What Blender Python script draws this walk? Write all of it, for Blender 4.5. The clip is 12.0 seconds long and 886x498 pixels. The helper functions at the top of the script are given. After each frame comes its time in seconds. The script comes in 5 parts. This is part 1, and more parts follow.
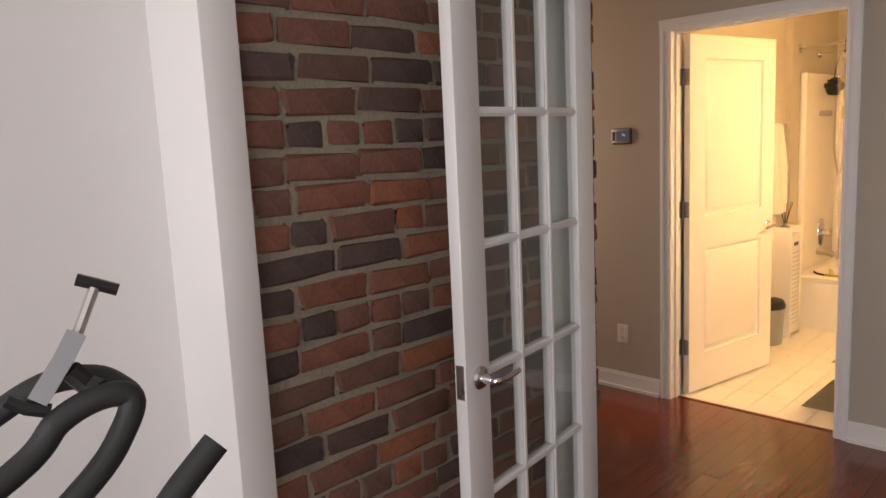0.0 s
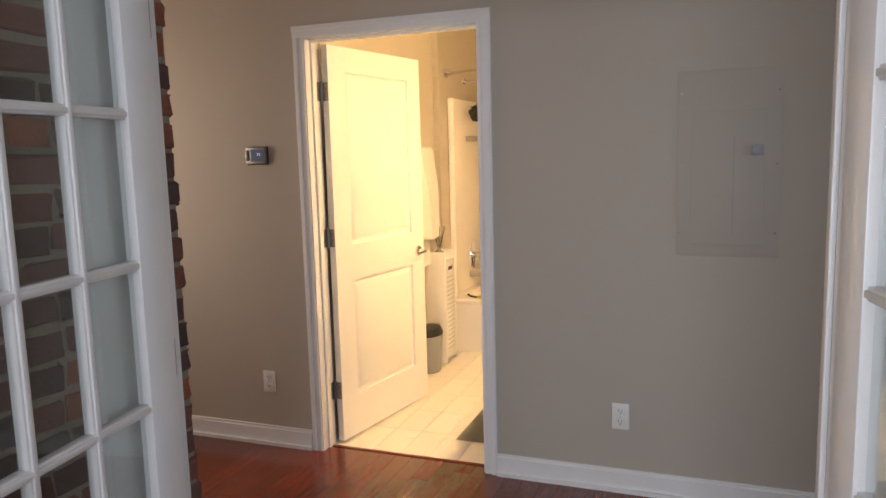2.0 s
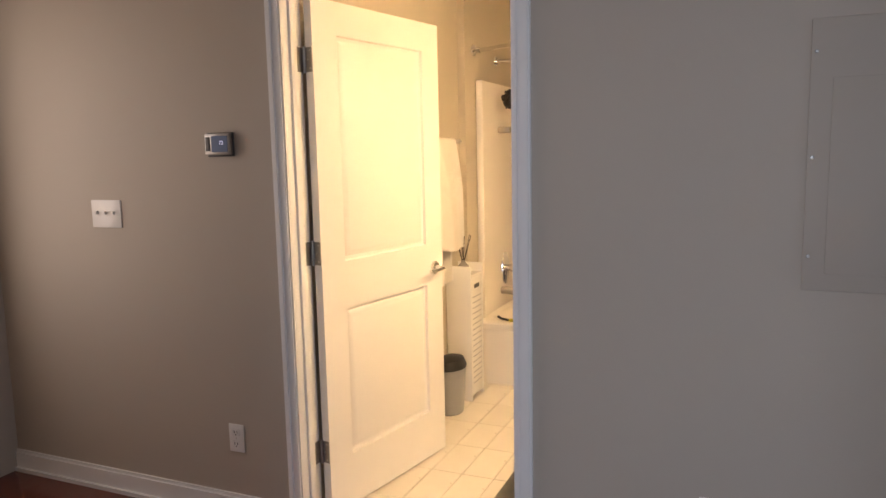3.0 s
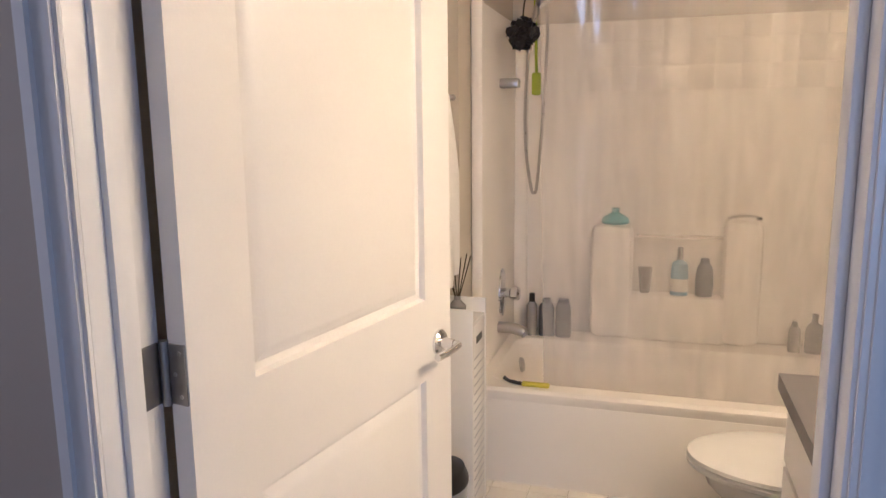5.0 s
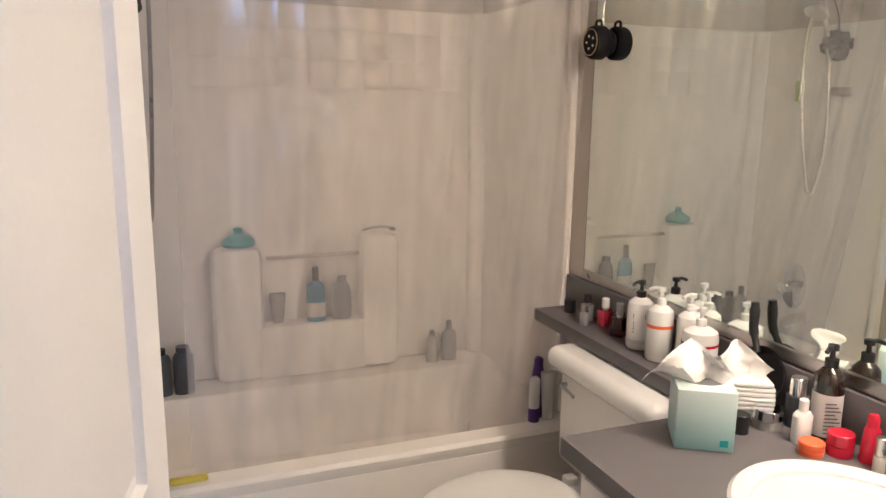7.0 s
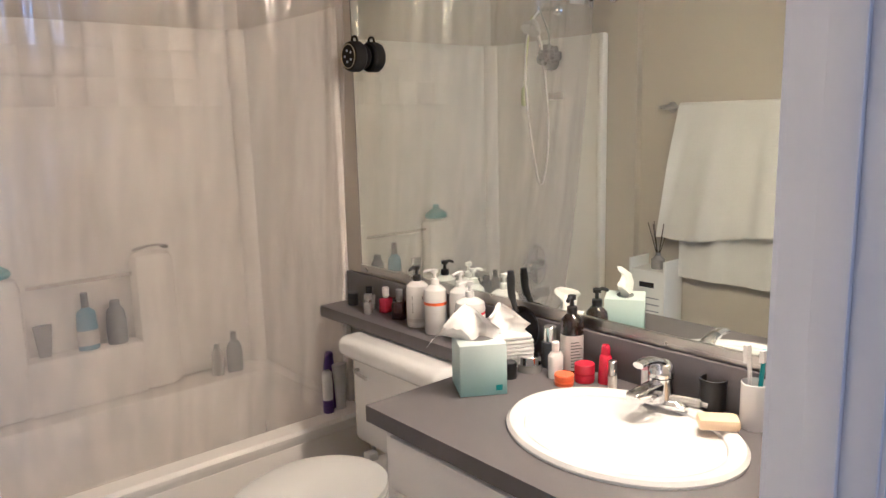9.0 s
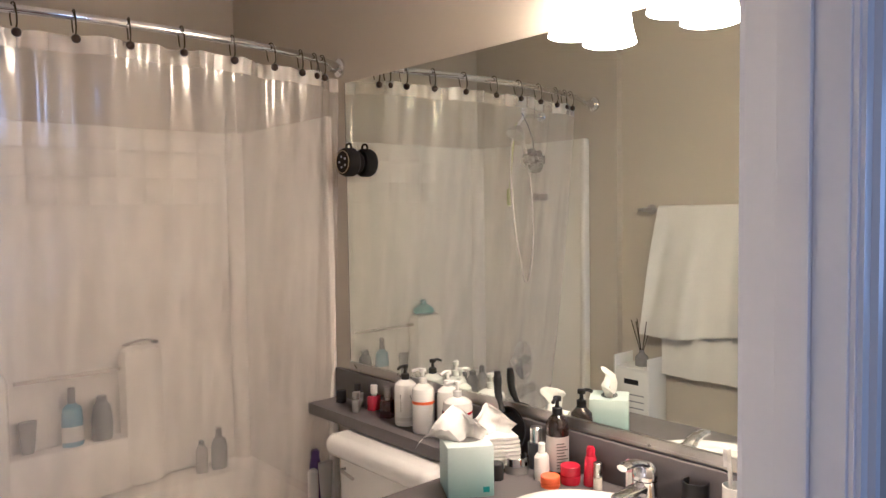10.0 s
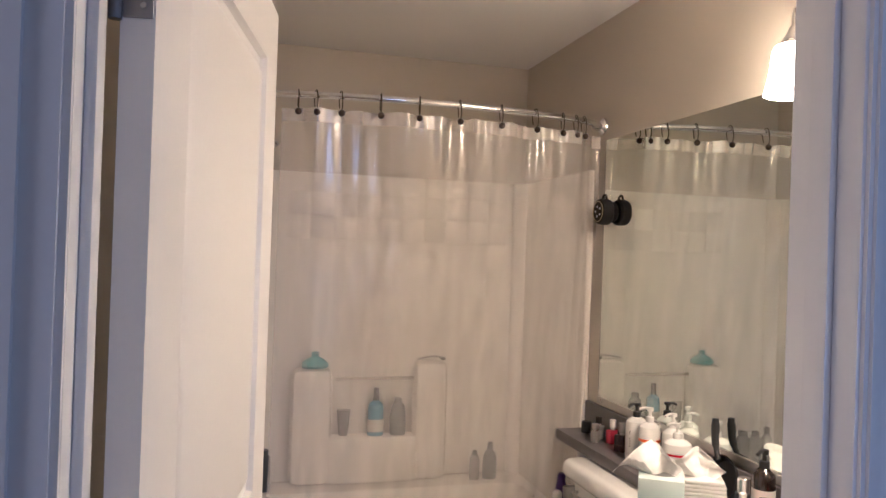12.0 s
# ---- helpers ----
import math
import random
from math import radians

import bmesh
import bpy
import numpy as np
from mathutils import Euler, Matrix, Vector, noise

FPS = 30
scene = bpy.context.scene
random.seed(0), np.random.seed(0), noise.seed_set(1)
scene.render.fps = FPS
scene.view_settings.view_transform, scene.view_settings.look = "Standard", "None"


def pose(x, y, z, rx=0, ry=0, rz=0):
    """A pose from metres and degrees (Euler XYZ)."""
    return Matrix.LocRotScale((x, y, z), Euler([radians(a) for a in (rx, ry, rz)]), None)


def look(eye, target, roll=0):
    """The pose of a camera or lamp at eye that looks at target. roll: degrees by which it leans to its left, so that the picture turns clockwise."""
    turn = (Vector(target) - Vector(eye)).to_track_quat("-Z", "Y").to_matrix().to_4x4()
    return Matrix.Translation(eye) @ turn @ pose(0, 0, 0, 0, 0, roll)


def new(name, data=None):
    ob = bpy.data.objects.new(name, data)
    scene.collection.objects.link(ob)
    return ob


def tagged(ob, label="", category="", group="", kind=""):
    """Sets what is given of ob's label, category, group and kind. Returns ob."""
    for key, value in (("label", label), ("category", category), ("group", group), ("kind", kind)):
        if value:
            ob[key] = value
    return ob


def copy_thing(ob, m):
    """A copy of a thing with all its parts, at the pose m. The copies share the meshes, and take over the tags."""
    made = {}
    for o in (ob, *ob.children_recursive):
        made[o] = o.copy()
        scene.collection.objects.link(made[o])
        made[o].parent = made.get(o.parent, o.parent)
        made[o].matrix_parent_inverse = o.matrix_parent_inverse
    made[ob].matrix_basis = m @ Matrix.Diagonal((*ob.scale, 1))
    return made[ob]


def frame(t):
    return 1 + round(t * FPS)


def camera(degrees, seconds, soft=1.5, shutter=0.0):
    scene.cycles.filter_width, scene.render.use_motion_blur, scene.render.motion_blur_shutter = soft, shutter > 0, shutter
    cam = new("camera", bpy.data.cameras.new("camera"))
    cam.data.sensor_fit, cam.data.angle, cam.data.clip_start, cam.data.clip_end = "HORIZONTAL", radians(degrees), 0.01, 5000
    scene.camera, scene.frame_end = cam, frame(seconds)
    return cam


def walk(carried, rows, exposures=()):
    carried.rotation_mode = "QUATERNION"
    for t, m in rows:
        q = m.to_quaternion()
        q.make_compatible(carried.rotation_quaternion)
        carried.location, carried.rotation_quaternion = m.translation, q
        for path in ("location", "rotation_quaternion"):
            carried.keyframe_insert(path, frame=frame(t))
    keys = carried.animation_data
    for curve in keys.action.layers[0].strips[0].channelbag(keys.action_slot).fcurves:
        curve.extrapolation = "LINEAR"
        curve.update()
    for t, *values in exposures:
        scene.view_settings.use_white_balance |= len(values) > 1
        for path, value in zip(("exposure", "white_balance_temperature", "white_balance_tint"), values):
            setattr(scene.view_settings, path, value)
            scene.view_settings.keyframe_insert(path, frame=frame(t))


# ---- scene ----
cam = camera(63.1, 12.0)
PATH = [
    (0, (0.113, 0.064, 1.524), (-1.287, 1.462, 1.226), -2.7),
    (0.5, (0.111, 0.047, 1.525), (-0.969, 1.704, 1.228), -2.5),
    (1, (0.128, 0.109, 1.517), (-0.708, 1.902, 1.227), -2.1),
    (1.5, (0.118, 0.345, 1.503), (-0.593, 2.194, 1.227), -1.7),
    (2, (0.04, 0.675, 1.489), (-0.658, 2.531, 1.225), -1.5),
    (2.5, (-0.115, 1.067, 1.485), (-0.856, 2.907, 1.228), -1.3),
    (2.6, (-0.13, 1.16, 1.479), (-0.89, 2.991, 1.218), -1.3),
    (2.7, (-0.149, 1.256, 1.47), (-0.934, 3.078, 1.213), -1.2),
    (4.5, (-0.888, 2.73, 1.406), (-1.656, 4.547, 1.072), -1.5),
    (5, (-1.112, 3.032, 1.42), (-1.677, 4.921, 1.084), -0.6),
    (5.5, (-1.284, 3.271, 1.502), (-1.58, 5.219, 1.161), -0.9),
    (6, (-1.455, 3.412, 1.516), (-1.395, 5.382, 1.175), -0.7),
    (6.5, (-1.553, 3.525, 1.515), (-1.145, 5.45, 1.159), 0.1),
    (7, (-1.569, 3.635, 1.501), (-0.852, 5.462, 1.116), 0.7),
    (7.5, (-1.613, 3.644, 1.477), (-0.647, 5.345, 1.062), 0.8),
    (7.7, (-1.638, 3.63, 1.464), (-0.596, 5.283, 1.035), 0.8),
    (9.3, (-1.735, 3.489, 1.493), (-0.421, 4.967, 1.195), -1.5),
    (9.5, (-1.747, 3.48, 1.502), (-0.417, 4.955, 1.265), -1.3),
    (10, (-1.772, 3.459, 1.525), (-0.44, 4.947, 1.419), -0.9),
    (10.5, (-1.754, 3.412, 1.546), (-0.511, 4.978, 1.526), -0.2),
    (11, (-1.684, 3.285, 1.539), (-0.613, 4.974, 1.566), 0.8),
    (11.5, (-1.649, 3.173, 1.535), (-0.802, 4.985, 1.572), 1.5),
    (12, (-1.636, 3.05, 1.523), (-1.109, 4.979, 1.533), 1.9),
]
LIGHT = [
    (0.0, 0.1, 8200, 25),
    (0.5, 0.22, 7600, 26),
    (1.0, 0.3, 7300, 20),
    (2.0, 0.25, 7000, 19),
    (2.7, 0.15, 6800, 20),
    (4.3, -0.25, 5150, 22),
    (5.0, -0.35, 4850, 22),
    (5.5, -0.5, 4500, 19),
    (6.0, -0.55, 4550, 21),
    (7.0, -0.55, 4450, 20),
    (9.3, -0.45, 4350, 20),
    (9.8, -0.45, 4400, 21),
    (10.5, -0.6, 4600, 24),
    (12.0, -0.6, 4600, 24),
]
walk(cam, [(t, look(eye, target, roll)) for t, eye, target, roll in PATH], LIGHT)
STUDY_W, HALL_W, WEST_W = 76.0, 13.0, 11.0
LAMP_W, BULB_W, LAMP_COLOUR = 84.0, 6.0, (1.0, 0.68, 0.32)

# ---------- light ----------
world = bpy.data.worlds.new("sky")
scene.world = world
world.use_nodes = True
wn = world.node_tree.nodes
sky = wn.new("ShaderNodeTexSky")
sky.sky_type, sky.sun_disc = "NISHITA", False
sky.sun_elevation, sky.sun_rotation = radians(38), radians(200)
world.node_tree.links.new(sky.outputs[0], wn["Background"].inputs[0])
wn["Background"].inputs[1].default_value = 0.10


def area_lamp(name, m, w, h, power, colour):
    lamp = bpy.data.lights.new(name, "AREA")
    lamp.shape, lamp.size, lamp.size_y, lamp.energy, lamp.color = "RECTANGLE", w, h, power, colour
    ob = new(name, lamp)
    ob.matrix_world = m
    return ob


# daylight in the study's window, behind the walker; east and west hall lamps are added fills
area_lamp("unseen_window_lamp", look((0.1, -2.52, 1.5), (0.1, 0, 1.35)), 2.1, 1.5, STUDY_W, (0.72, 0.87, 1.0))
area_lamp("unseen_window_lamp", look((3.02, 2.95, 1.5), (0, 2.95, 1.3)), 0.9, 1.3, HALL_W, (0.72, 0.86, 1.0))
area_lamp("unseen_window_lamp", look((-3.42, 2.95, 1.5), (0, 2.95, 1.3)), 0.9, 1.3, WEST_W, (1.0, 0.84, 0.68))


# ---------- materials ----------
def mat(name, colour, rough=0.5, metal=0.0, vary=0.12, scale=6.0, fine=0.0, fine_scale=220.0, bump=0.0, stretch=(1, 1, 1), rand=0.0, coat=0.0, gloss_vary=0.08):
    m = bpy.data.materials.new(name)
    m.use_nodes = True
    n, l = m.node_tree.nodes, m.node_tree.links
    b = n["Principled BSDF"]
    co = n.new("ShaderNodeTexCoord")
    mp = n.new("ShaderNodeMapping")
    mp.inputs["Scale"].default_value = stretch
    l.new(co.outputs["Object"], mp.inputs[0])
    big = n.new("ShaderNodeTexNoise")
    big.inputs["Scale"].default_value, big.inputs["Detail"].default_value = scale, 5
    l.new(mp.outputs[0], big.inputs["Vector"])
    small = n.new("ShaderNodeTexNoise")
    small.inputs["Scale"].default_value, small.inputs["Detail"].default_value = fine_scale, 3
    l.new(mp.outputs[0], small.inputs["Vector"])
    mul = n.new("ShaderNodeMath")
    mul.operation = "MULTIPLY_ADD"
    mul.inputs[1].default_value, mul.inputs[2].default_value = vary * 2, 1 - vary
    l.new(big.outputs["Fac"], mul.inputs[0])
    mul2 = n.new("ShaderNodeMath")
    mul2.operation = "MULTIPLY_ADD"
    mul2.inputs[1].default_value, mul2.inputs[2].default_value = fine * 2, -fine
    l.new(small.outputs["Fac"], mul2.inputs[0])
    add = n.new("ShaderNodeMath")
    l.new(mul.outputs[0], add.inputs[0])
    l.new(mul2.outputs[0], add.inputs[1])
    last = add
    if rand:
        info = n.new("ShaderNodeObjectInfo")
        r = n.new("ShaderNodeMath")
        r.operation = "MULTIPLY_ADD"
        r.inputs[1].default_value, r.inputs[2].default_value = rand * 2, -rand
        l.new(info.outputs["Random"], r.inputs[0])
        last = n.new("ShaderNodeMath")
        l.new(add.outputs[0], last.inputs[0])
        l.new(r.outputs[0], last.inputs[1])
    hsv = n.new("ShaderNodeHueSaturation")
    hsv.inputs["Color"].default_value = (*colour, 1)
    l.new(last.outputs[0], hsv.inputs["Value"])
    l.new(hsv.outputs[0], b.inputs["Base Color"])
    rg = n.new("ShaderNodeMath")
    rg.operation = "MULTIPLY_ADD"
    rg.inputs[1].default_value, rg.inputs[2].default_value = gloss_vary * 2, max(0.02, rough - gloss_vary)
    l.new(big.outputs["Fac"], rg.inputs[0])
    l.new(rg.outputs[0], b.inputs["Roughness"])
    b.inputs["Metallic"].default_value = metal
    b.inputs["Coat Weight"].default_value = coat
    b.inputs["Coat Roughness"].default_value = 0.12
    if bump:
        bp = n.new("ShaderNodeBump")
        bp.inputs["Strength"].default_value, bp.inputs["Distance"].default_value = 0.6, bump
        l.new(small.outputs["Fac"], bp.inputs["Height"])
        l.new(bp.outputs[0], b.inputs["Normal"])
    return m


def see_through(name, tint, haze, haze_colour, rough=0.08, gloss=1.0, crinkle=0.0, film=0.0):
    """Clear sheet: transparent, with gloss and a little milky haze; film: dried soap on its lower part."""
    m = bpy.data.materials.new(name)
    m.use_nodes = True
    n, l = m.node_tree.nodes, m.node_tree.links
    n.remove(n["Principled BSDF"])
    tr = n.new("ShaderNodeBsdfTransparent")
    tr.inputs[0].default_value = (*tint, 1)
    mx0 = n.new("ShaderNodeBsdfDiffuse")
    mx0.inputs[0].default_value = (*haze_colour, 1)
    mx1 = n.new("ShaderNodeMixShader")
    co = n.new("ShaderNodeTexCoord")
    mp = n.new("ShaderNodeMapping")
    mp.inputs["Scale"].default_value = (7, 7, 0.35)
    ns = n.new("ShaderNodeTexNoise")
    ns.inputs["Scale"].default_value = 2.0
    l.new(co.outputs["Object"], mp.inputs[0])
    l.new(mp.outputs[0], ns.inputs["Vector"])
    hz = n.new("ShaderNodeMath")
    hz.operation = "MULTIPLY"
    hz.inputs[1].default_value = haze * 2
    l.new(ns.outputs["Fac"], hz.inputs[0])
    if film:
        sep = n.new("ShaderNodeSeparateXYZ")
        l.new(co.outputs["Object"], sep.inputs[0])
        mr = n.new("ShaderNodeMapRange")
        mr.interpolation_type = "SMOOTHSTEP"
        mr.inputs["From Min"].default_value, mr.inputs["From Max"].default_value = 1.25, 0.45
        mr.inputs["To Min"].default_value, mr.inputs["To Max"].default_value = 0.0, film
        l.new(sep.outputs["Z"], mr.inputs["Value"])
        sm = n.new("ShaderNodeMath")
        l.new(hz.outputs[0], sm.inputs[0])
        l.new(mr.outputs["Result"], sm.inputs[1])
        hz = sm
    l.new(hz.outputs[0], mx1.inputs[0])
    l.new(tr.outputs[0], mx1.inputs[1])
    l.new(mx0.outputs[0], mx1.inputs[2])
    gl = n.new("ShaderNodeBsdfGlossy")
    gl.inputs["Roughness"].default_value = rough
    if crinkle:
        mp2 = n.new("ShaderNodeMapping")
        mp2.inputs["Scale"].default_value = (22, 22, 2.2)
        n2 = n.new("ShaderNodeTexNoise")
        n2.inputs["Scale"].default_value, n2.inputs["Detail"].default_value = 1.0, 1
        l.new(co.outputs["Object"], mp2.inputs[0])
        l.new(mp2.outputs[0], n2.inputs["Vector"])
        bp = n.new("ShaderNodeBump")
        bp.inputs["Strength"].default_value, bp.inputs["Distance"].default_value = 0.8, crinkle
        l.new(n2.outputs["Fac"], bp.inputs["Height"])
        l.new(bp.outputs[0], gl.inputs["Normal"])
    fr = n.new("ShaderNodeLayerWeight")
    fp = n.new("ShaderNodeMath")
    fp.operation = "POWER"
    fp.inputs[1].default_value = 4.0
    l.new(fr.outputs["Facing"], fp.inputs[0])
    fm = n.new("ShaderNodeMath")
    fm.operation = "MULTIPLY_ADD"
    fm.inputs[1].default_value, fm.inputs[2].default_value = gloss * 0.6, gloss * 0.045
    l.new(fp.outputs[0], fm.inputs[0])
    mx2 = n.new("ShaderNodeMixShader")
    l.new(fm.outputs[0], mx2.inputs[0])
    l.new(mx1.outputs[0], mx2.inputs[1])
    l.new(gl.outputs[0], mx2.inputs[2])
    l.new(mx2.outputs[0], n["Material Output"].inputs[0])
    return m


def glowing(name, colour, strength):
    m = bpy.data.materials.new(name)
    m.use_nodes = True
    b = m.node_tree.nodes["Principled BSDF"]
    b.inputs["Base Color"].default_value = (0.9, 0.88, 0.84, 1)
    b.inputs["Roughness"].default_value = 0.3
    b.inputs["Emission Color"].default_value = (*colour, 1)
    b.inputs["Emission Strength"].default_value = strength
    return m


def brick_material():
    m = mat("brick_clay", (0.2, 0.08, 0.055), 0.88, vary=0.38, scale=17, fine=0.35, fine_scale=90, bump=0.004)
    n, l = m.node_tree.nodes, m.node_tree.links
    info = n.new("ShaderNodeObjectInfo")
    ramp = n.new("ShaderNodeValToRGB")
    e = ramp.color_ramp.elements
    e[0].position, e[0].color = 0.0, (0.062, 0.044, 0.041, 1)
    e[1].position, e[1].color = 1.0, (0.29, 0.10, 0.048, 1)
    for p, c in ((0.22, (0.088, 0.054, 0.048, 1)), (0.45, (0.165, 0.075, 0.057, 1)), (0.7, (0.195, 0.076, 0.054, 1)), (0.88, (0.24, 0.085, 0.05, 1))):
        e.new(p).color = c
    l.new(info.outputs["Random"], ramp.inputs[0])
    hsv = [x for x in n if x.type == "HUE_SAT"][0]
    l.new(ramp.outputs[0], hsv.inputs["Color"])
    return m


GREIGE = mat("greige_wall_paint", (0.47, 0.42, 0.36), 0.62, vary=0.04, scale=2, fine=0.02, fine_scale=300, bump=0.0006)
BATH_PAINT = mat("beige_bath_paint", (0.54, 0.49, 0.41), 0.55, vary=0.04, scale=2, fine=0.02, fine_scale=300, bump=0.0006)
WHITE_WALL = mat("white_wall_paint", (0.78, 0.77, 0.76), 0.6, vary=0.03, scale=2, fine=0.02, fine_scale=300, bump=0.0006)
CEILING = mat("ceiling_paint", (0.76, 0.74, 0.71), 0.8, vary=0.03, scale=2, fine=0.03, bump=0.001)
TRIM = mat("white_gloss_trim", (0.80, 0.80, 0.80), 0.32, vary=0.03, scale=4, fine=0.015, fine_scale=120, bump=0.0003)
DOORWHITE = mat("white_door_paint", (0.82, 0.80, 0.78), 0.35, vary=0.03, scale=5, fine=0.02, fine_scale=160, bump=0.0004)
CHERRY = mat("cherry_floorboard", (0.15, 0.026, 0.009), 0.17, vary=0.2, scale=5, fine=0.07, fine_scale=60, bump=0.0004, stretch=(9, 0.7, 9), rand=0.11, coat=0.35)
TILE = mat("cream_floor_tile", (0.80, 0.76, 0.69), 0.3, vary=0.05, scale=8, fine=0.03, bump=0.0004, rand=0.04)
GROUT = mat("grout", (0.55, 0.50, 0.43), 0.9, vary=0.15, scale=20, fine=0.1, bump=0.001)
MORTAR = mat("mortar", (0.27, 0.23, 0.18), 0.95, vary=0.25, scale=9, fine=0.3, fine_scale=110, bump=0.006)
BRICK = brick_material()
LAMINATE = mat("grey_laminate", (0.115, 0.105, 0.108), 0.42, vary=0.06, scale=5, fine=0.14, fine_scale=500)
ACRYLIC = mat("white_acrylic", (0.88, 0.84, 0.78), 0.42, vary=0.03, scale=3, fine=0.01)
ACRYLIC_T = mat("pebbled_acrylic", (0.88, 0.84, 0.78), 0.1, vary=0.03, scale=3, fine=0.01, fine_scale=60, bump=0.0035)
PORCELAIN = mat("porcelain", (0.82, 0.81, 0.79), 0.1, vary=0.02, scale=3, coat=0.4, gloss_vary=0.02)
CHROME = mat("chrome", (0.75, 0.75, 0.76), 0.1, 1.0, vary=0.04, scale=20, gloss_vary=0.04)
NICKEL = mat("brushed_nickel", (0.50, 0.48, 0.46), 0.3, 1.0, vary=0.06, scale=30)
STEEL = mat("dull_steel_hinge", (0.32, 0.31, 0.30), 0.42, 0.9, vary=0.1, scale=40)
BRONZE = mat("dark_bronze", (0.05, 0.035, 0.028), 0.3, 0.7, vary=0.15, scale=40)
BLACKP = mat("black_plastic", (0.012, 0.012, 0.013), 0.46, vary=0.1, scale=20)
SPEAKERP = mat("matt_black_rubber", (0.005, 0.005, 0.006), 0.7, vary=0.1, scale=20)
SPEAKERP.node_tree.nodes["Principled BSDF"].inputs["Specular IOR Level"].default_value = 0.25
RUBBER = mat("black_foam_rubber", (0.022, 0.022, 0.024), 0.62, vary=0.15, scale=25, fine=0.2, fine_scale=300, bump=0.0006)
GREYP = mat("silver_grey_plastic", (0.30, 0.31, 0.33), 0.35, vary=0.05, scale=20)
DARKGREY = mat("charcoal_plastic", (0.06, 0.06, 0.065), 0.45, vary=0.08, scale=20)
WHITEP = mat("white_plastic", (0.80, 0.79, 0.77), 0.26, vary=0.02, scale=15, gloss_vary=0.02)
CREAMP = mat("cream_plastic", (0.72, 0.68, 0.60), 0.35, vary=0.04, scale=15)
MIRROR = mat("mirror_silver", (0.85, 0.90, 0.85), 0.0, 1.0, vary=0.0, gloss_vary=0.0)
MIRROR.node_tree.nodes["Principled BSDF"].inputs["Roughness"].default_value = 0.0
for k in list(MIRROR.node_tree.nodes["Principled BSDF"].inputs["Roughness"].links):
    MIRROR.node_tree.links.remove(k)
TOWEL = mat("white_terry", (0.76, 0.74, 0.71), 0.95, vary=0.06, scale=8, fine=0.15, fine_scale=350, bump=0.003)
MAT = mat("grey_bath_mat", (0.31, 0.31, 0.29), 0.98, vary=0.12, scale=12, fine=0.3, fine_scale=260, bump=0.006)
TISSUE = mat("tissue_paper", (0.84, 0.82, 0.80), 0.9, vary=0.04, scale=12, bump=0.001)
TEALBOX = mat("pale_teal_card", (0.40, 0.56, 0.57), 0.5, vary=0.10, scale=6, fine=0.03)
_tn, _tl = TEALBOX.node_tree.nodes, TEALBOX.node_tree.links
_co, _sep, _ramp = _tn.new("ShaderNodeTexCoord"), _tn.new("ShaderNodeSeparateXYZ"), _tn.new("ShaderNodeValToRGB")
_tl.new(_co.outputs["Generated"], _sep.inputs[0])
_tl.new(_sep.outputs["Z"], _ramp.inputs[0])
_ramp.color_ramp.elements[0].color, _ramp.color_ramp.elements[1].color = (0.27, 0.46, 0.48, 1), (0.60, 0.68, 0.67, 1)
_tl.new(_ramp.outputs[0], [x for x in _tn if x.type == "HUE_SAT"][0].inputs["Color"])
TEAL = mat("teal_plastic", (0.03, 0.30, 0.33), 0.4, vary=0.08)
LIME = mat("lime_plastic", (0.36, 0.44, 0.02), 0.4, vary=0.08)
YELLOW = mat("yellow_rubber", (0.60, 0.52, 0.04), 0.45, vary=0.08)
RED = mat("red_plastic", (0.50, 0.012, 0.03), 0.22, vary=0.06)
ORANGE = mat("orange_plastic", (0.80, 0.14, 0.02), 0.3, vary=0.06)
PURPLE = mat("purple_plastic", (0.07, 0.03, 0.20), 0.35, vary=0.06)
AMBERG = mat("dark_amber_bottle", (0.018, 0.009, 0.006), 0.12, vary=0.1, coat=0.5)
PERFUME = mat("dark_red_perfume", (0.05, 0.008, 0.010), 0.08, vary=0.2, coat=0.6)
PINKLIQ = mat("red_pink_liquid", (0.45, 0.03, 0.06), 0.1, vary=0.1, coat=0.6)
CLEARG = mat("grey_glass_bottle", (0.30, 0.29, 0.28), 0.08, vary=0.1, coat=0.6)
BLUELIQ = mat("blue_bottle", (0.10, 0.28, 0.42), 0.25, vary=0.08)
GREYB = mat("dark_grey_bottle", (0.07, 0.075, 0.085), 0.35, vary=0.08)
LABELW = mat("paper_label", (0.62, 0.60, 0.58), 0.7, vary=0.06)
INK = mat("grey_ink", (0.12, 0.12, 0.12), 0.7, vary=0.05)
SOAP = mat("cream_soap", (0.78, 0.60, 0.38), 0.4, vary=0.05, scale=12)
IRON = mat("black_cast_iron", (0.02, 0.02, 0.021), 0.5, 0.3, vary=0.2, scale=30, fine=0.1)
REED = mat("dark_reed", (0.03, 0.022, 0.018), 0.8, vary=0.2, scale=40)
PANELP = mat("painted_steel_panel", (0.45, 0.41, 0.36), 0.62, vary=0.03, scale=3, bump=0.0003)
# the thermostat is not lit: weak emission added to screen and digits
SCREEN = glowing("thermostat_screen", (0.35, 0.5, 0.9), 0.05)
SCREEN.node_tree.nodes["Principled BSDF"].inputs["Base Color"].default_value = (0.05, 0.07, 0.10, 1)
DIGITS = glowing("thermostat_digits", (0.5, 0.6, 1.0), 0.5)
SHADE = glowing("lit_opal_glass", LAMP_COLOUR, LAMP_W)
VINYL = see_through("clear_vinyl", (0.97, 0.96, 0.95), 0.13, (0.97, 0.94, 0.90), 0.12, 1.0, 0.005, 0.075)
VINYLB = see_through("clear_vinyl_hem", (0.97, 0.95, 0.93), 0.3, (0.92, 0.88, 0.83), 0.2, 0.8)
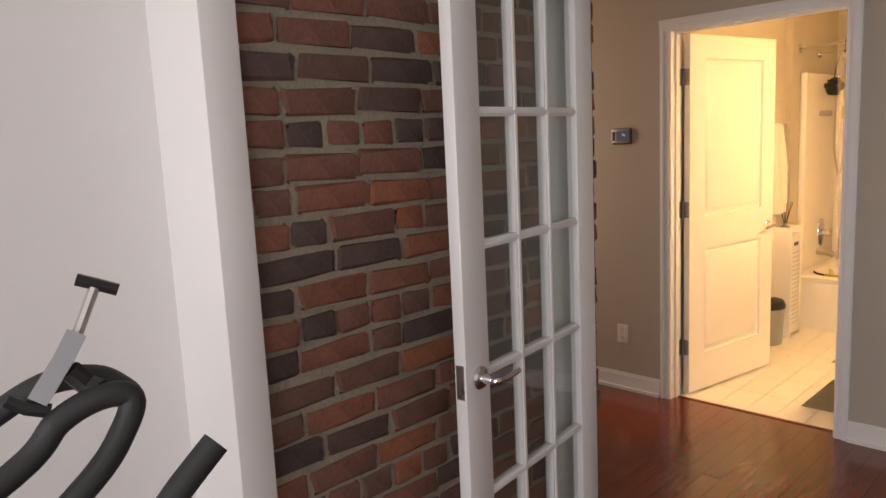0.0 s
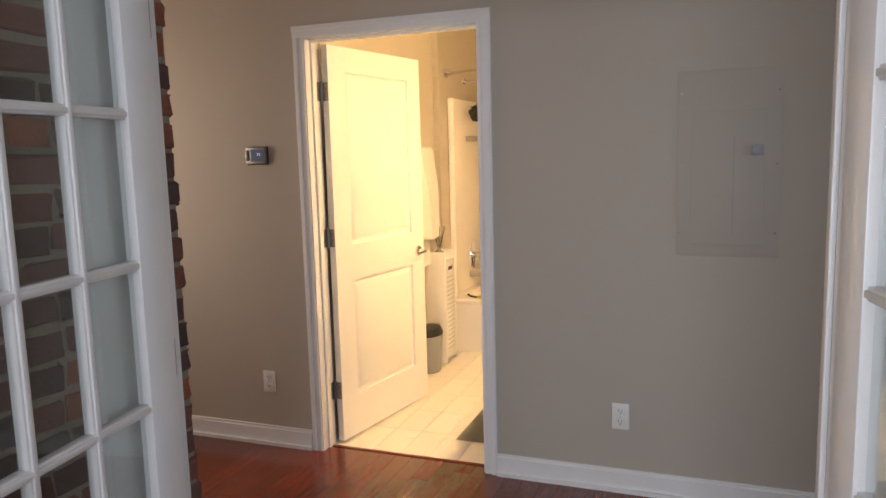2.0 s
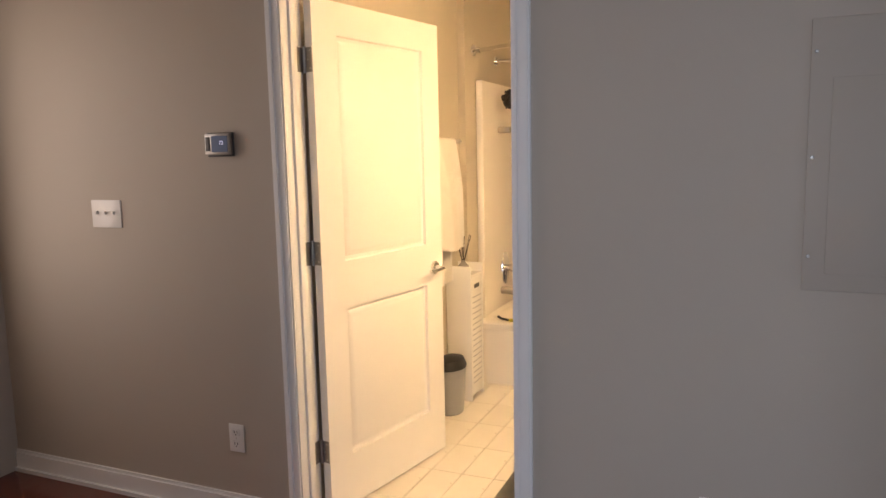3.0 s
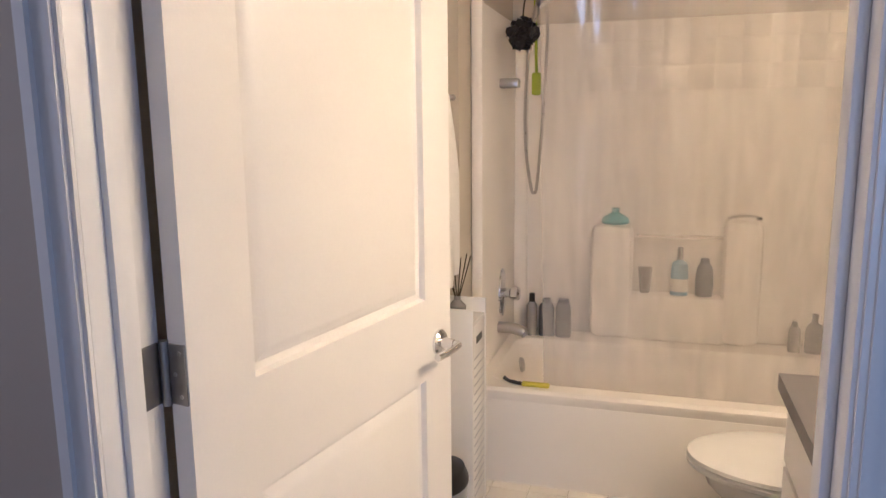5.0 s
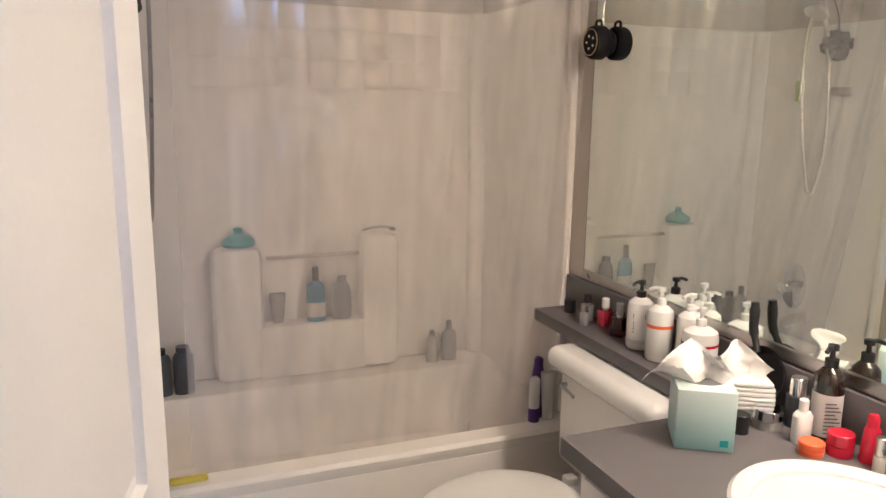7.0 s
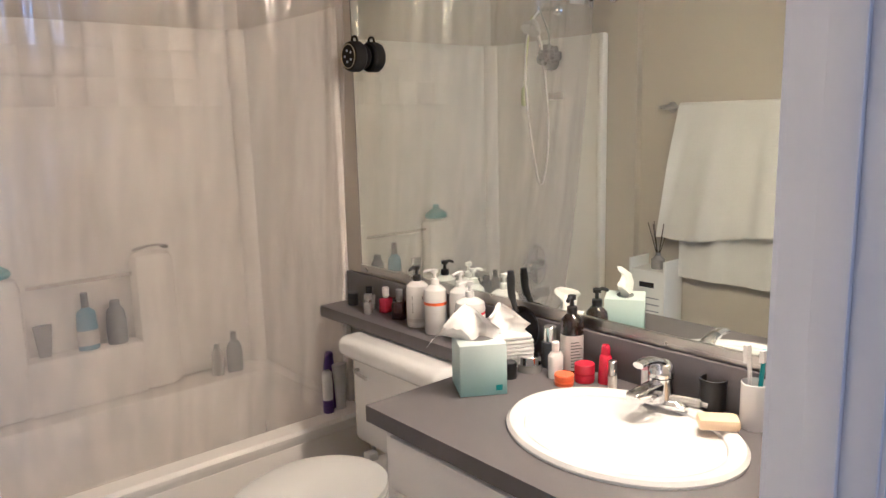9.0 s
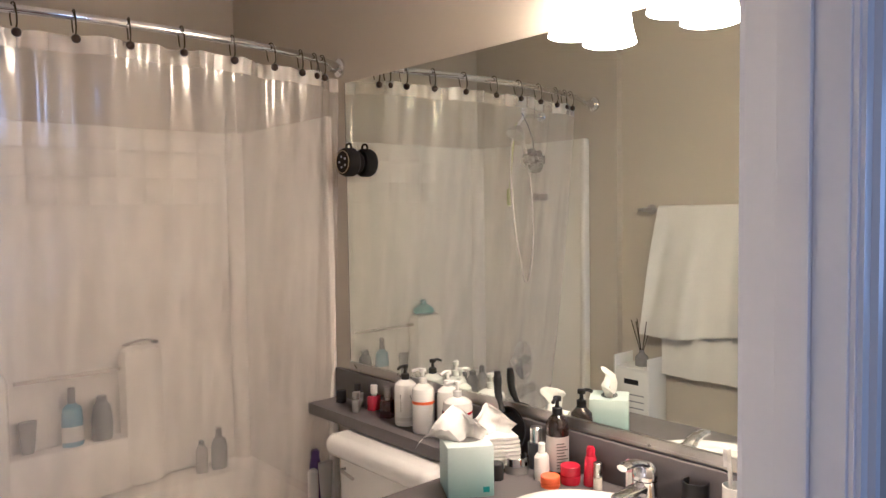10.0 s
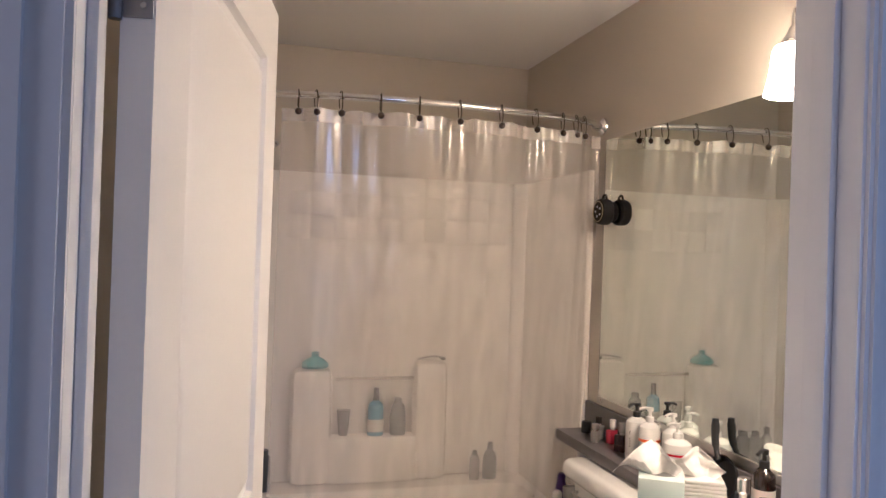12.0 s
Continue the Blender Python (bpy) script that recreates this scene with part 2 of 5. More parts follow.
GLASS = see_through("window_glass", (0.93, 0.96, 0.95), 0.02, (0.8, 0.85, 0.85), 0.01, 1.6)


# ---------- mesh helpers ----------
def box(bm, x0, y0, z0, x1, y1, z1, bevel=0.0, seg=2):
    g = bmesh.ops.create_cube(bm, size=1.0, matrix=Matrix.Translation(((x0 + x1) / 2, (y0 + y1) / 2, (z0 + z1) / 2)) @ Matrix.Diagonal((x1 - x0, y1 - y0, z1 - z0, 1)))
    if bevel:
        es = list({e for v in g["verts"] for e in v.link_edges})
        bmesh.ops.bevel(bm, geom=es, offset=bevel, segments=seg, affect="EDGES", profile=0.5)


def boxes(*rows, bevel=0.0):
    bm = bmesh.new()
    for r in rows:
        box(bm, *r, bevel=bevel)
    return bm


def lathe(rows, n=24, at=(0, 0, 0), sx=1.0, sy=1.0, turn=None):
    """Turned body from (radius, height) rows; capped at both ends."""
    bm = bmesh.new()
    rings = []
    for r, h in rows:
        rings.append([bm.verts.new((at[0] + sx * r * math.cos(2 * math.pi * i / n), at[1] + sy * r * math.sin(2 * math.pi * i / n), at[2] + h)) for i in range(n)])
    for a, b in zip(rings, rings[1:]):
        for i in range(n):
            bm.faces.new((a[i], a[(i + 1) % n], b[(i + 1) % n], b[i]))
    bm.faces.new(list(reversed(rings[0])))
    bm.faces.new(rings[-1])
    if turn is not None:
        bmesh.ops.transform(bm, matrix=turn, verts=bm.verts)
    return bm


def smooth_line(points, k=6):
    p = [Vector(q) for q in points]
    out = []
    for i in range(len(p) - 1):
        a, b, c, d = p[max(i - 1, 0)], p[i], p[i + 1], p[min(i + 2, len(p) - 1)]
        for j in range(k):
            t = j / k
            out.append(0.5 * (2 * b + (c - a) * t + (2 * a - 5 * b + 4 * c - d) * t * t + (3 * b - a - 3 * c + d) * t ** 3))
    return out + [p[-1]]


def tube(points, r, n=10, k=6, bm=None, smooth=True):
    bm = bm or bmesh.new()
    p = smooth_line(points, k) if smooth else [Vector(q) for q in points]
    up = Vector((0.13, 0.21, 0.97))
    rings = []
    for i, q in enumerate(p):
        d = (p[min(i + 1, len(p) - 1)] - p[max(i - 1, 0)]).normalized()
        s = d.cross(up)
        s = s.normalized() if s.length > 1e-4 else Vector((1, 0, 0))
        u = s.cross(d).normalized()
        up = u
        rr = r[min(i * len(r) // len(p), len(r) - 1)] if isinstance(r, (list, tuple)) else r
        rings.append([bm.verts.new(q + rr * (math.cos(2 * math.pi * j / n) * s + math.sin(2 * math.pi * j / n) * u)) for j in range(n)])
    for a, b in zip(rings, rings[1:]):
        for j in range(n):
            bm.faces.new((a[j], a[(j + 1) % n], b[(j + 1) % n], b[j]))
    bm.faces.new(list(reversed(rings[0])))
    bm.faces.new(rings[-1])
    return bm


def mesh_of(name, bm, material, flat=False):
    me = bpy.data.meshes.new(name)
    bmesh.ops.recalc_face_normals(bm, faces=bm.faces)
    if not flat:
        for f in bm.faces:
            f.smooth = True
        for e in bm.edges:
            if len(e.link_faces) == 2 and e.calc_face_angle(0) > 0.6:
                e.smooth = False
    bm.to_mesh(me)
    bm.free()
    me.materials.append(material)
    return me


def part(name, bm, material, parent, label="", m=None):
    ob = new(name, mesh_of(name, bm, material))
    ob.parent = parent
    if m is not None:
        ob.matrix_basis = m
    return tagged(ob, label)


def thing(name, m, label, category, group="", kind=""):
    ob = new(name)
    ob.empty_display_size = 0.05
    ob.matrix_basis = m if isinstance(m, Matrix) else Matrix.Translation(m)
    return tagged(ob, label, category, group, kind)


def structure(name, bm, material, label, category):
    return tagged(new(name, mesh_of(name, bm, material)), label, category, "", "structure")


# ---------- plan ----------
X_L, X_R, H_DOOR = -1.785, -0.936, 2.04      # bathroom doorway
Y_W, Y_W2 = 3.745, 3.857                      # its wall: hall face and bathroom face
X_M = -0.233                                 # mirror wall
X_B = -1.86                                  # bathroom's other side wall
X_T = -1.815                                 # tub end wall
Y_BACK = 6.60
Z_C = 2.50
Y_F, Y_F2 = 2.05, 2.17                       # wall with the french doors
F_L, F_R = -1.215, 0.245                     # french doorway
X_BR = -1.265                                 # brick face
Y_BR0, Y_BR1 = 0.86, 2.195

structure("floor", boxes((-3.4, -2.7, -0.06, 3.1, Y_W + 0.06, -0.012)), CHERRY, "dark subfloor under glossy red cherry floorboards", "floor")
structure("floor_bathroom", boxes((X_B - 0.1, Y_W + 0.06, -0.06, X_M + 0.1, Y_BACK + 0.1, -0.006)), GROUT, "cream tiled bathroom floor with thin grout lines", "floor")
structure("ceiling", boxes((-3.5, -2.8, 2.75, 3.2, Y_W, 2.85)), CEILING, "plain white painted ceiling of study and hall", "ceiling")
structure("ceiling_bathroom", boxes((X_B - 0.1, Y_W2, Z_C, X_M + 0.1, Y_BACK + 0.1, Z_C + 0.1)), CEILING, "plain white painted bathroom ceiling", "ceiling")
# hall wall with the bathroom doorway
structure("wall_north", boxes((-3.4, Y_W, -0.05, X_L - 0.02, Y_W2, 2.75), (X_R + 0.02, Y_W, -0.05, 3.1, Y_W2, 2.75), (X_L - 0.02, Y_W, H_DOOR + 0.02, X_R + 0.02, Y_W2, 2.75)), GREIGE, "greige painted hall wall around the bathroom doorway", "wall")
# hall ends: unseen closing walls, their openings made up for the fill lamps
structure("wall_hall_west", boxes((-3.5, Y_F, -0.05, -3.4, 2.5, 2.75), (-3.5, 3.4, -0.05, -3.4, Y_W2, 2.75), (-3.5, 2.5, -0.05, -3.4, 3.4, 0.85), (-3.5, 2.5, 2.15, -3.4, 3.4, 2.75)), GREIGE, "unseen greige hall end wall with an added window opening", "wall")
structure("wall_hall_east", boxes((3.1, Y_F2, -0.05, 3.2, 2.5, 2.75), (3.1, 3.4, -0.05, 3.2, Y_W2, 2.75), (3.1, 2.5, -0.05, 3.2, 3.4, 0.85), (3.1, 2.5, 2.15, 3.2, 3.4, 2.75)), GREIGE, "unseen greige wall with an added window opening", "wall")
structure("wall_french", boxes((F_R + 0.03, Y_F, -0.05, 3.2, Y_F2, 2.75), (F_L - 0.03, Y_F, 2.10, F_R + 0.03, Y_F2, 2.75), (-3.4, Y_F + 0.02, -0.05, X_BR - 0.13, Y_F2, 2.75)), GREIGE, "painted wall around the french doors", "wall")
structure("wall_study_west", boxes((-1.6, -2.7, -0.05, -1.474, 0.775, 2.75)), WHITE_WALL, "plain white painted study wall", "wall")
structure("wall_pier", boxes((-1.58, 0.775, -0.05, -1.245, Y_BR0, 2.75), bevel=0.003), WHITE_WALL, "white painted wall end beside the exposed brick", "wall")
structure("wall_study_east", boxes((1.7, -2.7, -0.05, 1.82, Y_F, 2.75)), WHITE_WALL, "plain off-white study wall", "wall")
structure("wall_study_south", boxes((-1.58, -2.72, -0.05, -0.95, -2.6, 2.75), (1.15, -2.72, -0.05, 1.82, -2.6, 2.75), (-0.95, -2.72, -0.05, 1.15, -2.6, 0.75), (-0.95, -2.72, 2.25, 1.15, -2.6, 2.75)), WHITE_WALL, "white study wall with a wide window opening", "wall")
structure("wall_mirror_side", boxes((X_M, Y_W2, -0.05, X_M + 0.12, Y_BACK + 0.1, Z_C)), BATH_PAINT, "beige painted bathroom wall behind mirror and vanity", "wall")
structure("wall_towel_side", boxes((X_B - 0.12, Y_W2, -0.05, X_B, 5.60, Z_C), (X_B - 0.12, 5.60, -0.05, X_T, Y_BACK + 0.1, Z_C)), BATH_PAINT, "beige painted bathroom wall with a projecting tub end", "wall")
structure("wall_bath_back", boxes((X_T, Y_BACK, -0.05, X_M, Y_BACK + 0.1, Z_C)), BATH_PAINT, "beige painted wall above the tub surround", "wall")


def window(name, m, w, h):
    t = thing(name, m, "unseen white framed window with one clear pane", "window", kind="structure")
    part("window_frame", boxes((-w / 2, -0.02, -h / 2, -w / 2 + 0.05, 0.02, h / 2), (w / 2 - 0.05, -0.02, -h / 2, w / 2, 0.02, h / 2), (-w / 2 + 0.05, -0.02, -h / 2, w / 2 - 0.05, 0.02, -h / 2 + 0.05), (-w / 2 + 0.05, -0.02, h / 2 - 0.05, w / 2 - 0.05, 0.02, h / 2)), TRIM, t)
    p = part("pane", boxes((-w / 2 + 0.05, -0.004, -h / 2 + 0.05, w / 2 - 0.05, 0.004, h / 2 - 0.05)), GLASS, t)
    p.visible_shadow = False


window("window_1", pose(0.1, -2.66, 1.5), 2.1, 1.5)
# both hall windows are invented, to go with the fill lamps there
window("added_window_2", pose(3.15, 2.95, 1.5, 0, 0, 90), 0.9, 1.3)
window("added_window_3", pose(-3.46, 2.95, 1.5, 0, 0, 90), 0.9, 1.3)


# baseboards
def baseboard(name, x0, x1, y, side):
    bm = bmesh.new()
    d = 0.014 * side
    box(bm, x0, min(y, y + d), 0.0, x1, max(y, y + d), 0.088)
    bm2 = 0.008 * side
    box(bm, x0, min(y, y + bm2), 0.088, x1, max(y, y + bm2), 0.102)
    box(bm, x0, min(y + d, y + d * 1.9), 0.0, x1, max(y + d, y + d * 1.9), 0.018)
    structure(name, bm, TRIM, "white painted baseboard with shoe moulding", "baseboard")


baseboard("baseboard", -3.4, X_L - 0.066, Y_W, -1)
baseboard("baseboard", X_R + 0.066, 3.1, Y_W, -1)


# casing of the bathroom doorway: two stepped legs and a head
def casing_leg(x0, dirx, y, face, z1):
    bm = bmesh.new()
    for a, b, d in ((0.0, 0.007, 0.008), (0.007, 0.016, 0.013), (0.016, 0.038, 0.010), (0.038, 0.053, 0.018), (0.053, 0.060, 0.013)):
        xa, xb = x0 + dirx * a, x0 + dirx * b
        box(bm, min(xa, xb), min(y, y + face * d), 0.0, max(xa, xb), max(y, y + face * d), z1)
    return bm


door_frame = thing("door_frame", (X_L, Y_W, 0), "white painted moulded door casing and jamb", "door frame", kind="structure")
door_frame.matrix_basis = Matrix.Identity(4)
for y, f in ((Y_W, -1), (Y_W2, 1)):
    part("casing", casing_leg(X_L - 0.001, -1, y, f, H_DOOR), TRIM, door_frame)
    part("casing", casing_leg(X_R + 0.005, 1, y, f, H_DOOR), TRIM, door_frame)
    bm = bmesh.new()
    for a, b, d in ((0.0, 0.007, 0.008), (0.007, 0.016, 0.013), (0.016, 0.038, 0.010), (0.038, 0.053, 0.018), (0.053, 0.060, 0.013)):
        box(bm, X_L - 0.065, min(y, y + f * d), H_DOOR + a, X_R + 0.065, max(y, y + f * d), H_DOOR + b)
    part("head_casing", bm, TRIM, door_frame)
part("jamb", boxes((X_L - 0.019, Y_W - 0.002, 0, X_L, Y_W2 + 0.002, H_DOOR), (X_L, Y_W + 0.035, 0, X_L + 0.011, Y_W2 - 0.04, H_DOOR), bevel=0.002), TRIM, door_frame)
part("jamb", boxes((X_R, Y_W - 0.002, 0, X_R + 0.019, Y_W2 + 0.002, H_DOOR), (X_R - 0.011, Y_W + 0.035, 0, X_R, Y_W2 - 0.04, H_DOOR), bevel=0.002), TRIM, door_frame)
part("jamb", boxes((X_L - 0.019, Y_W - 0.002, H_DOOR, X_R + 0.019, Y_W2 + 0.002, H_DOOR + 0.019), (X_L, Y_W + 0.035, H_DOOR - 0.011, X_R, Y_W2 - 0.04, H_DOOR), bevel=0.002), TRIM, door_frame)


# ---------- bathroom door, two moulded panels, standing open ----------
def lever(parent, x, y, z, side, flip=1, long=0.105):
    """Round rose and lever on a leaf lying along +x, its face at y; side is the way out of that face."""
    rose = part("rose", lathe([(0.0, 0), (0.031, 0), (0.031, 0.006), (0.026, 0.011), (0.014, 0.013), (0.011, 0.04), (0.0, 0.04)], 24, turn=pose(x, y, z, -90 * side, 0, 0)), CHROME, parent, "chrome door rose")
    part("lever", tube([(x, y + side * 0.038, z), (x, y + side * 0.052, z), (x - flip * 0.02, y + side * 0.056, z), (x - flip * 0.06, y + side * 0.055, z - 0.002), (x - flip * long, y + side * 0.052, z - 0.001)], 0.0085, 10), CHROME, parent, "chrome lever handle")
    return rose


LEAF_ANGLE = 79.4
leaf = thing("door_1", pose(X_L + 0.015, Y_W2 + 0.008, 0.012, 0, 0, LEAF_ANGLE) @ pose(0, -0.036, 0), "white two-panel bathroom door standing open with chrome lever", "door", kind="structure")
LW, LT, LH = 0.82, 0.036, 2.015
PX0, PX1 = 0.135, LW - 0.125
bm = bmesh.new()
zs = [(0.0, 0.22), (0.83, 1.02), (LH - 0.125, LH)]
box(bm, 0, 0, 0, PX0, LT, LH)
box(bm, PX1, 0, 0, LW, LT, LH)
for z0, z1 in zs:
    box(bm, PX0, 0, z0, PX1, LT, z1)
part("leaf_body", bm, DOORWHITE, leaf)
for z0, z1 in ((0.22, 0.83), (1.02, LH - 0.125)):
    for s in (0, 1):
        bm = bmesh.new()
        # sunken moulding rising to a flat field
        steps = [(0.0, 0.0), (0.004, 0.013), (0.016, 0.0155), (0.036, 0.005), (0.042, 0.003)]
        rings = []
        for inset, deep in steps:
            y = deep if s == 0 else LT - deep
            rings.append([bm.verts.new(q) for q in ((PX0 + inset, y, z0 + inset), (PX1 - inset, y, z0 + inset), (PX1 - inset, y, z1 - inset), (PX0 + inset, y, z1 - inset))])
        for a, b in zip(rings, rings[1:]):
            for i in range(4):
                bm.faces.new((a[i], a[(i + 1) % 4], b[(i + 1) % 4], b[i]))
        bm.faces.new(rings[-1])
        part("panel", bm, DOORWHITE, leaf)
lever(leaf, LW - 0.062, 0.0, 0.905, -1)
lever(leaf, LW - 0.062, LT, 0.905, 1)
part("latch_plate", boxes((LW - 0.001, 0.006, 0.87, LW + 0.002, LT - 0.006, 0.94)), NICKEL, leaf)
for z in (0.27, 1.065, 1.79):
    h = part("hinge", boxes((-0.003, 0.002, z - 0.045, 0.0005, LT - 0.003, z + 0.045), bevel=0.001), STEEL, leaf, "steel butt hinge")
    for dy, dz in ((0.012, -0.032), (0.022, 0.0), (0.012, 0.032)):
        part("screw", lathe([(0, 0), (0.0035, 0), (0.003, 0.0012), (0, 0.0012)], 10, turn=pose(-0.003, dy, z + dz, 0, -90, 0)), NICKEL, h)
    part("knuckle", lathe([(0.0, -0.048), (0.007, -0.048), (0.007, 0.048), (0.0, 0.048)], 12, at=(-0.004, LT + 0.004, z)), STEEL, h)
    part("hinge_plate", boxes((X_L + 0.0002, Y_W2 - 0.036, z - 0.033, X_L + 0.003, Y_W2 + 0.002, z + 0.057)), STEEL, door_frame)


# ---------- french doors: five rows of three panes ----------
def french_door(m, mirrored):
    w, h, t = 0.725, 2.03, 0.036
    d = thing("door_2", m, "white french door with small clear panes, standing open", "door", "pair of french doors", "structure")
    s = -1 if mirrored else 1
    st, top, bot = 0.105, 0.115, 0.235
    part("stile", boxes((0, 0, 0, st, t, h), bevel=0.003), TRIM, d)
    part("stile", boxes((w - st, 0, 0, w, t, h), bevel=0.003), TRIM, d)
    part("rail", boxes((st, 0.001, 0, w - st, t - 0.001, bot), bevel=0.002), TRIM, d)
    part("rail", boxes((st, 0.001, h - top, w - st, t - 0.001, h), bevel=0.002), TRIM, d)
    nx, nz, b = 3, 5, 0.024
    iw, ih = w - 2 * st, h - top - bot
    for i in range(1, nx):
        x = st + iw * i / nx
        part("muntin", boxes((x - b / 2, 0.006, bot, x + b / 2, t - 0.006, h - top), (x - b / 4, 0.001, bot, x + b / 4, t - 0.001, h - top), bevel=0.002), TRIM, d)
    for j in range(1, nz):
        z = bot + ih * j / nz
        part("muntin", boxes((st, 0.007, z - b / 2, w - st, t - 0.007, z + b / 2), (st, 0.002, z - b / 4, w - st, t - 0.002, z + b / 4), bevel=0.002), TRIM, d)
    for i in range(nx):
        for j in range(nz):
            x0, x1 = st + iw * i / nx, st + iw * (i + 1) / nx
            z0, z1 = bot + ih * j / nz, bot + ih * (j + 1) / nz
            p = part("pane", boxes((x0 + 0.008, t / 2 - 0.002, z0 + 0.008, x1 - 0.008, t / 2 + 0.002, z1 - 0.008)), GLASS, d)
            p.visible_shadow = False
    if not mirrored:
        lever(d, w - 0.058, 0.0, 0.905, -1)
        lever(d, w - 0.058, t, 0.905, 1)
        part("latch_plate", boxes((w - 0.001, 0.006, 0.86, w + 0.002, t - 0.006, 0.95)), NICKEL, d)
    for z in (0.25, 1.0, 1.8):
        part("hinge", boxes((-0.003, 0.002, z - 0.045, 0.0, t - 0.002, z + 0.045)), STEEL, d)
    return d


french_door(pose(F_L + 0.004, Y_F - 0.012, 0.012, 0, 0, -83), False)
ldr = french_door(pose(F_R - 0.004, Y_F - 0.012, 0.012, 0, 0, -79), True)

french_frame = thing("door_frame", Matrix.Identity(4), "white painted frame of the french doors", "door frame", kind="structure")
part("jamb", boxes((F_L - 0.028, Y_F - 0.004, 0, F_L, Y_F + 0.055, 2.06), bevel=0.002), TRIM, french_frame)
part("jamb", boxes((F_R, Y_F - 0.004, 0, F_R + 0.028, Y_F2 + 0.004, 2.06), (F_R - 0.011, Y_F + 0.045, 0, F_R, Y_F + 0.085, 2.06), bevel=0.002), TRIM, french_frame)
part("jamb", boxes((F_L - 0.028, Y_F - 0.004, 2.06, F_R + 0.028, Y_F2 + 0.004, 2.098), bevel=0.002), TRIM, french_frame)
part("lining_board", boxes((F_L - 0.046, Y_F - 0.185, 0, F_L - 0.008, Y_F - 0.005, 2.14), bevel=0.003), TRIM, french_frame)
part("casing", boxes((F_R + 0.006, Y_F - 0.02, 0, F_R + 0.09, Y_F - 0.001, 2.14), bevel=0.003), TRIM, french_frame)
part("casing", boxes((F_L - 0.028, Y_F - 0.02, 2.066, F_R + 0.006, Y_F - 0.001, 2.14), bevel=0.003), TRIM, french_frame)


# ---------- brick wall ----------
structure("wall_brick", boxes((X_BR - 0.14, Y_BR0, -0.05, X_BR - 0.006, Y_BR1 - 0.003, 2.75)), MORTAR, "exposed old red and brown brick wall with grey mortar", "wall")
brick_wall = bpy.data.objects["wall_brick"]


def brick_mesh(i, long):
    rnd = random.Random(50 + i)
    bm = bmesh.new()
    box(bm, -0.05, -long / 2, -0.0292, 0.0, long / 2, 0.0292, bevel=0.0075)
    for v in bm.verts:
        k = 0.0011 if v.co.x > -0.02 else 0.0
        v.co += Vector((rnd.uniform(-k, k), rnd.uniform(-0.008, 0.008), rnd.uniform(-0.006, 0.006)))
    return mesh_of("brick", bm, BRICK)


BR = {n: [brick_mesh(10 * n + i, l) for i in range(5)] for n, l in ((0, 0.198), (1, 0.094), (2, 0.14))}
rnd = random.Random(4)
row, z = 0, -0.0125
while z < 2.72:
    y = Y_BR0 + (0.0 if row % 2 else -0.105) + rnd.uniform(-0.03, 0.03)
    while y < Y_BR1 - 0.03:
        kind = 1 if (row % 6 == 3 or rnd.random() < 0.08) else 0
        l = (0.198, 0.094, 0.14)[kind]
        if y < Y_BR0 - 0.01 or y + l > Y_BR1 + 0.02:
            kind = 1 if (Y_BR1 - y < 0.13 or y < Y_BR0 - 0.06) else 2
            l = (0.198, 0.094, 0.14)[kind]
            y = max(y, Y_BR0 + 0.002)
        cut = 1.0
        if y + l > Y_BR1 + 0.008:
            cut = max(0.0, (Y_BR1 - y + rnd.uniform(-0.012, 0.012)) / l)
            l *= cut
        elif Y_BR1 - (y + l) < 0.06:
            cut = (Y_BR1 - y + rnd.uniform(-0.004, 0.008)) / l
            l *= cut
        if l > 0.03:
            b = new("brick", BR[kind][rnd.randrange(5)])
            b.matrix_basis = pose(X_BR + rnd.uniform(-0.003, 0.004), y + l / 2, z + rnd.uniform(-0.003, 0.003), rnd.uniform(-1.3, 1.3), 0, 0) @ Matrix.Diagonal((1, cut, 1, 1))
            b.parent = brick_wall
        y += l + rnd.uniform(0.008, 0.017)
    z += 0.0745
    row += 1

# ---------- floorboards and floor tiles ----------
floor = bpy.data.objects["floor"]


def plank_bm(bm, x, y0, y1):
    box(bm, x + 0.0005, y0 + 0.0005, -0.012, x + 0.0825, y1 - 0.0005, 0.0)


PLANKS = {}
rnd = random.Random(9)
rest = bmesh.new()
x = -3.4
while x < 3.02:
    near = -2.2 < x < 0.9
    y = 2.16 - rnd.uniform(0, 0.7) if near else -2.6
    if near:
        box(rest, x + 0.0005, -2.6, -0.012, x + 0.0825, y - 0.001, 0.0)
        while y < Y_W + 0.055:
            l = rnd.choice((0.45, 0.6, 0.75, 0.9))
            l = min(l, round(Y_W + 0.06 - y, 3))
            if l > 0.01:
                if l not in PLANKS:
                    bm = bmesh.new()
                    box(bm, 0.0006, 0.0008, -0.012, 0.0824, l - 0.0008, 0.0)
                    PLANKS[l] = mesh_of("floorboard", bm, CHERRY)
                p = new("floorboard", PLANKS[l])
                p.matrix_basis = pose(x, y, 0)
                p.parent = floor
            y += l
    else:
        plank_bm(rest, x, y, Y_W + 0.06)
    x += 0.083
tagged(part("floorboards", rest, CHERRY, floor), kind="stuff")
bath_floor = bpy.data.objects["floor_bathroom"]
bm = bmesh.new()
box(bm, 0.0015, 0.0015, -0.006, 0.1505, 0.3035, 0.0, bevel=0.001, seg=1)
tile_mesh = mesh_of("tile", bm, TILE)
for i in range(11):
    for j in range(7):
        x, y = X_B + 0.152 * i, Y_W + 0.075 + 0.305 * j
        if y + 0.3 < 6.05 and x + 0.15 < X_M + 0.1:
            t = new("tile", tile_mesh)
            t.matrix_basis = pose(x, y, 0)
            t.parent = bath_floor
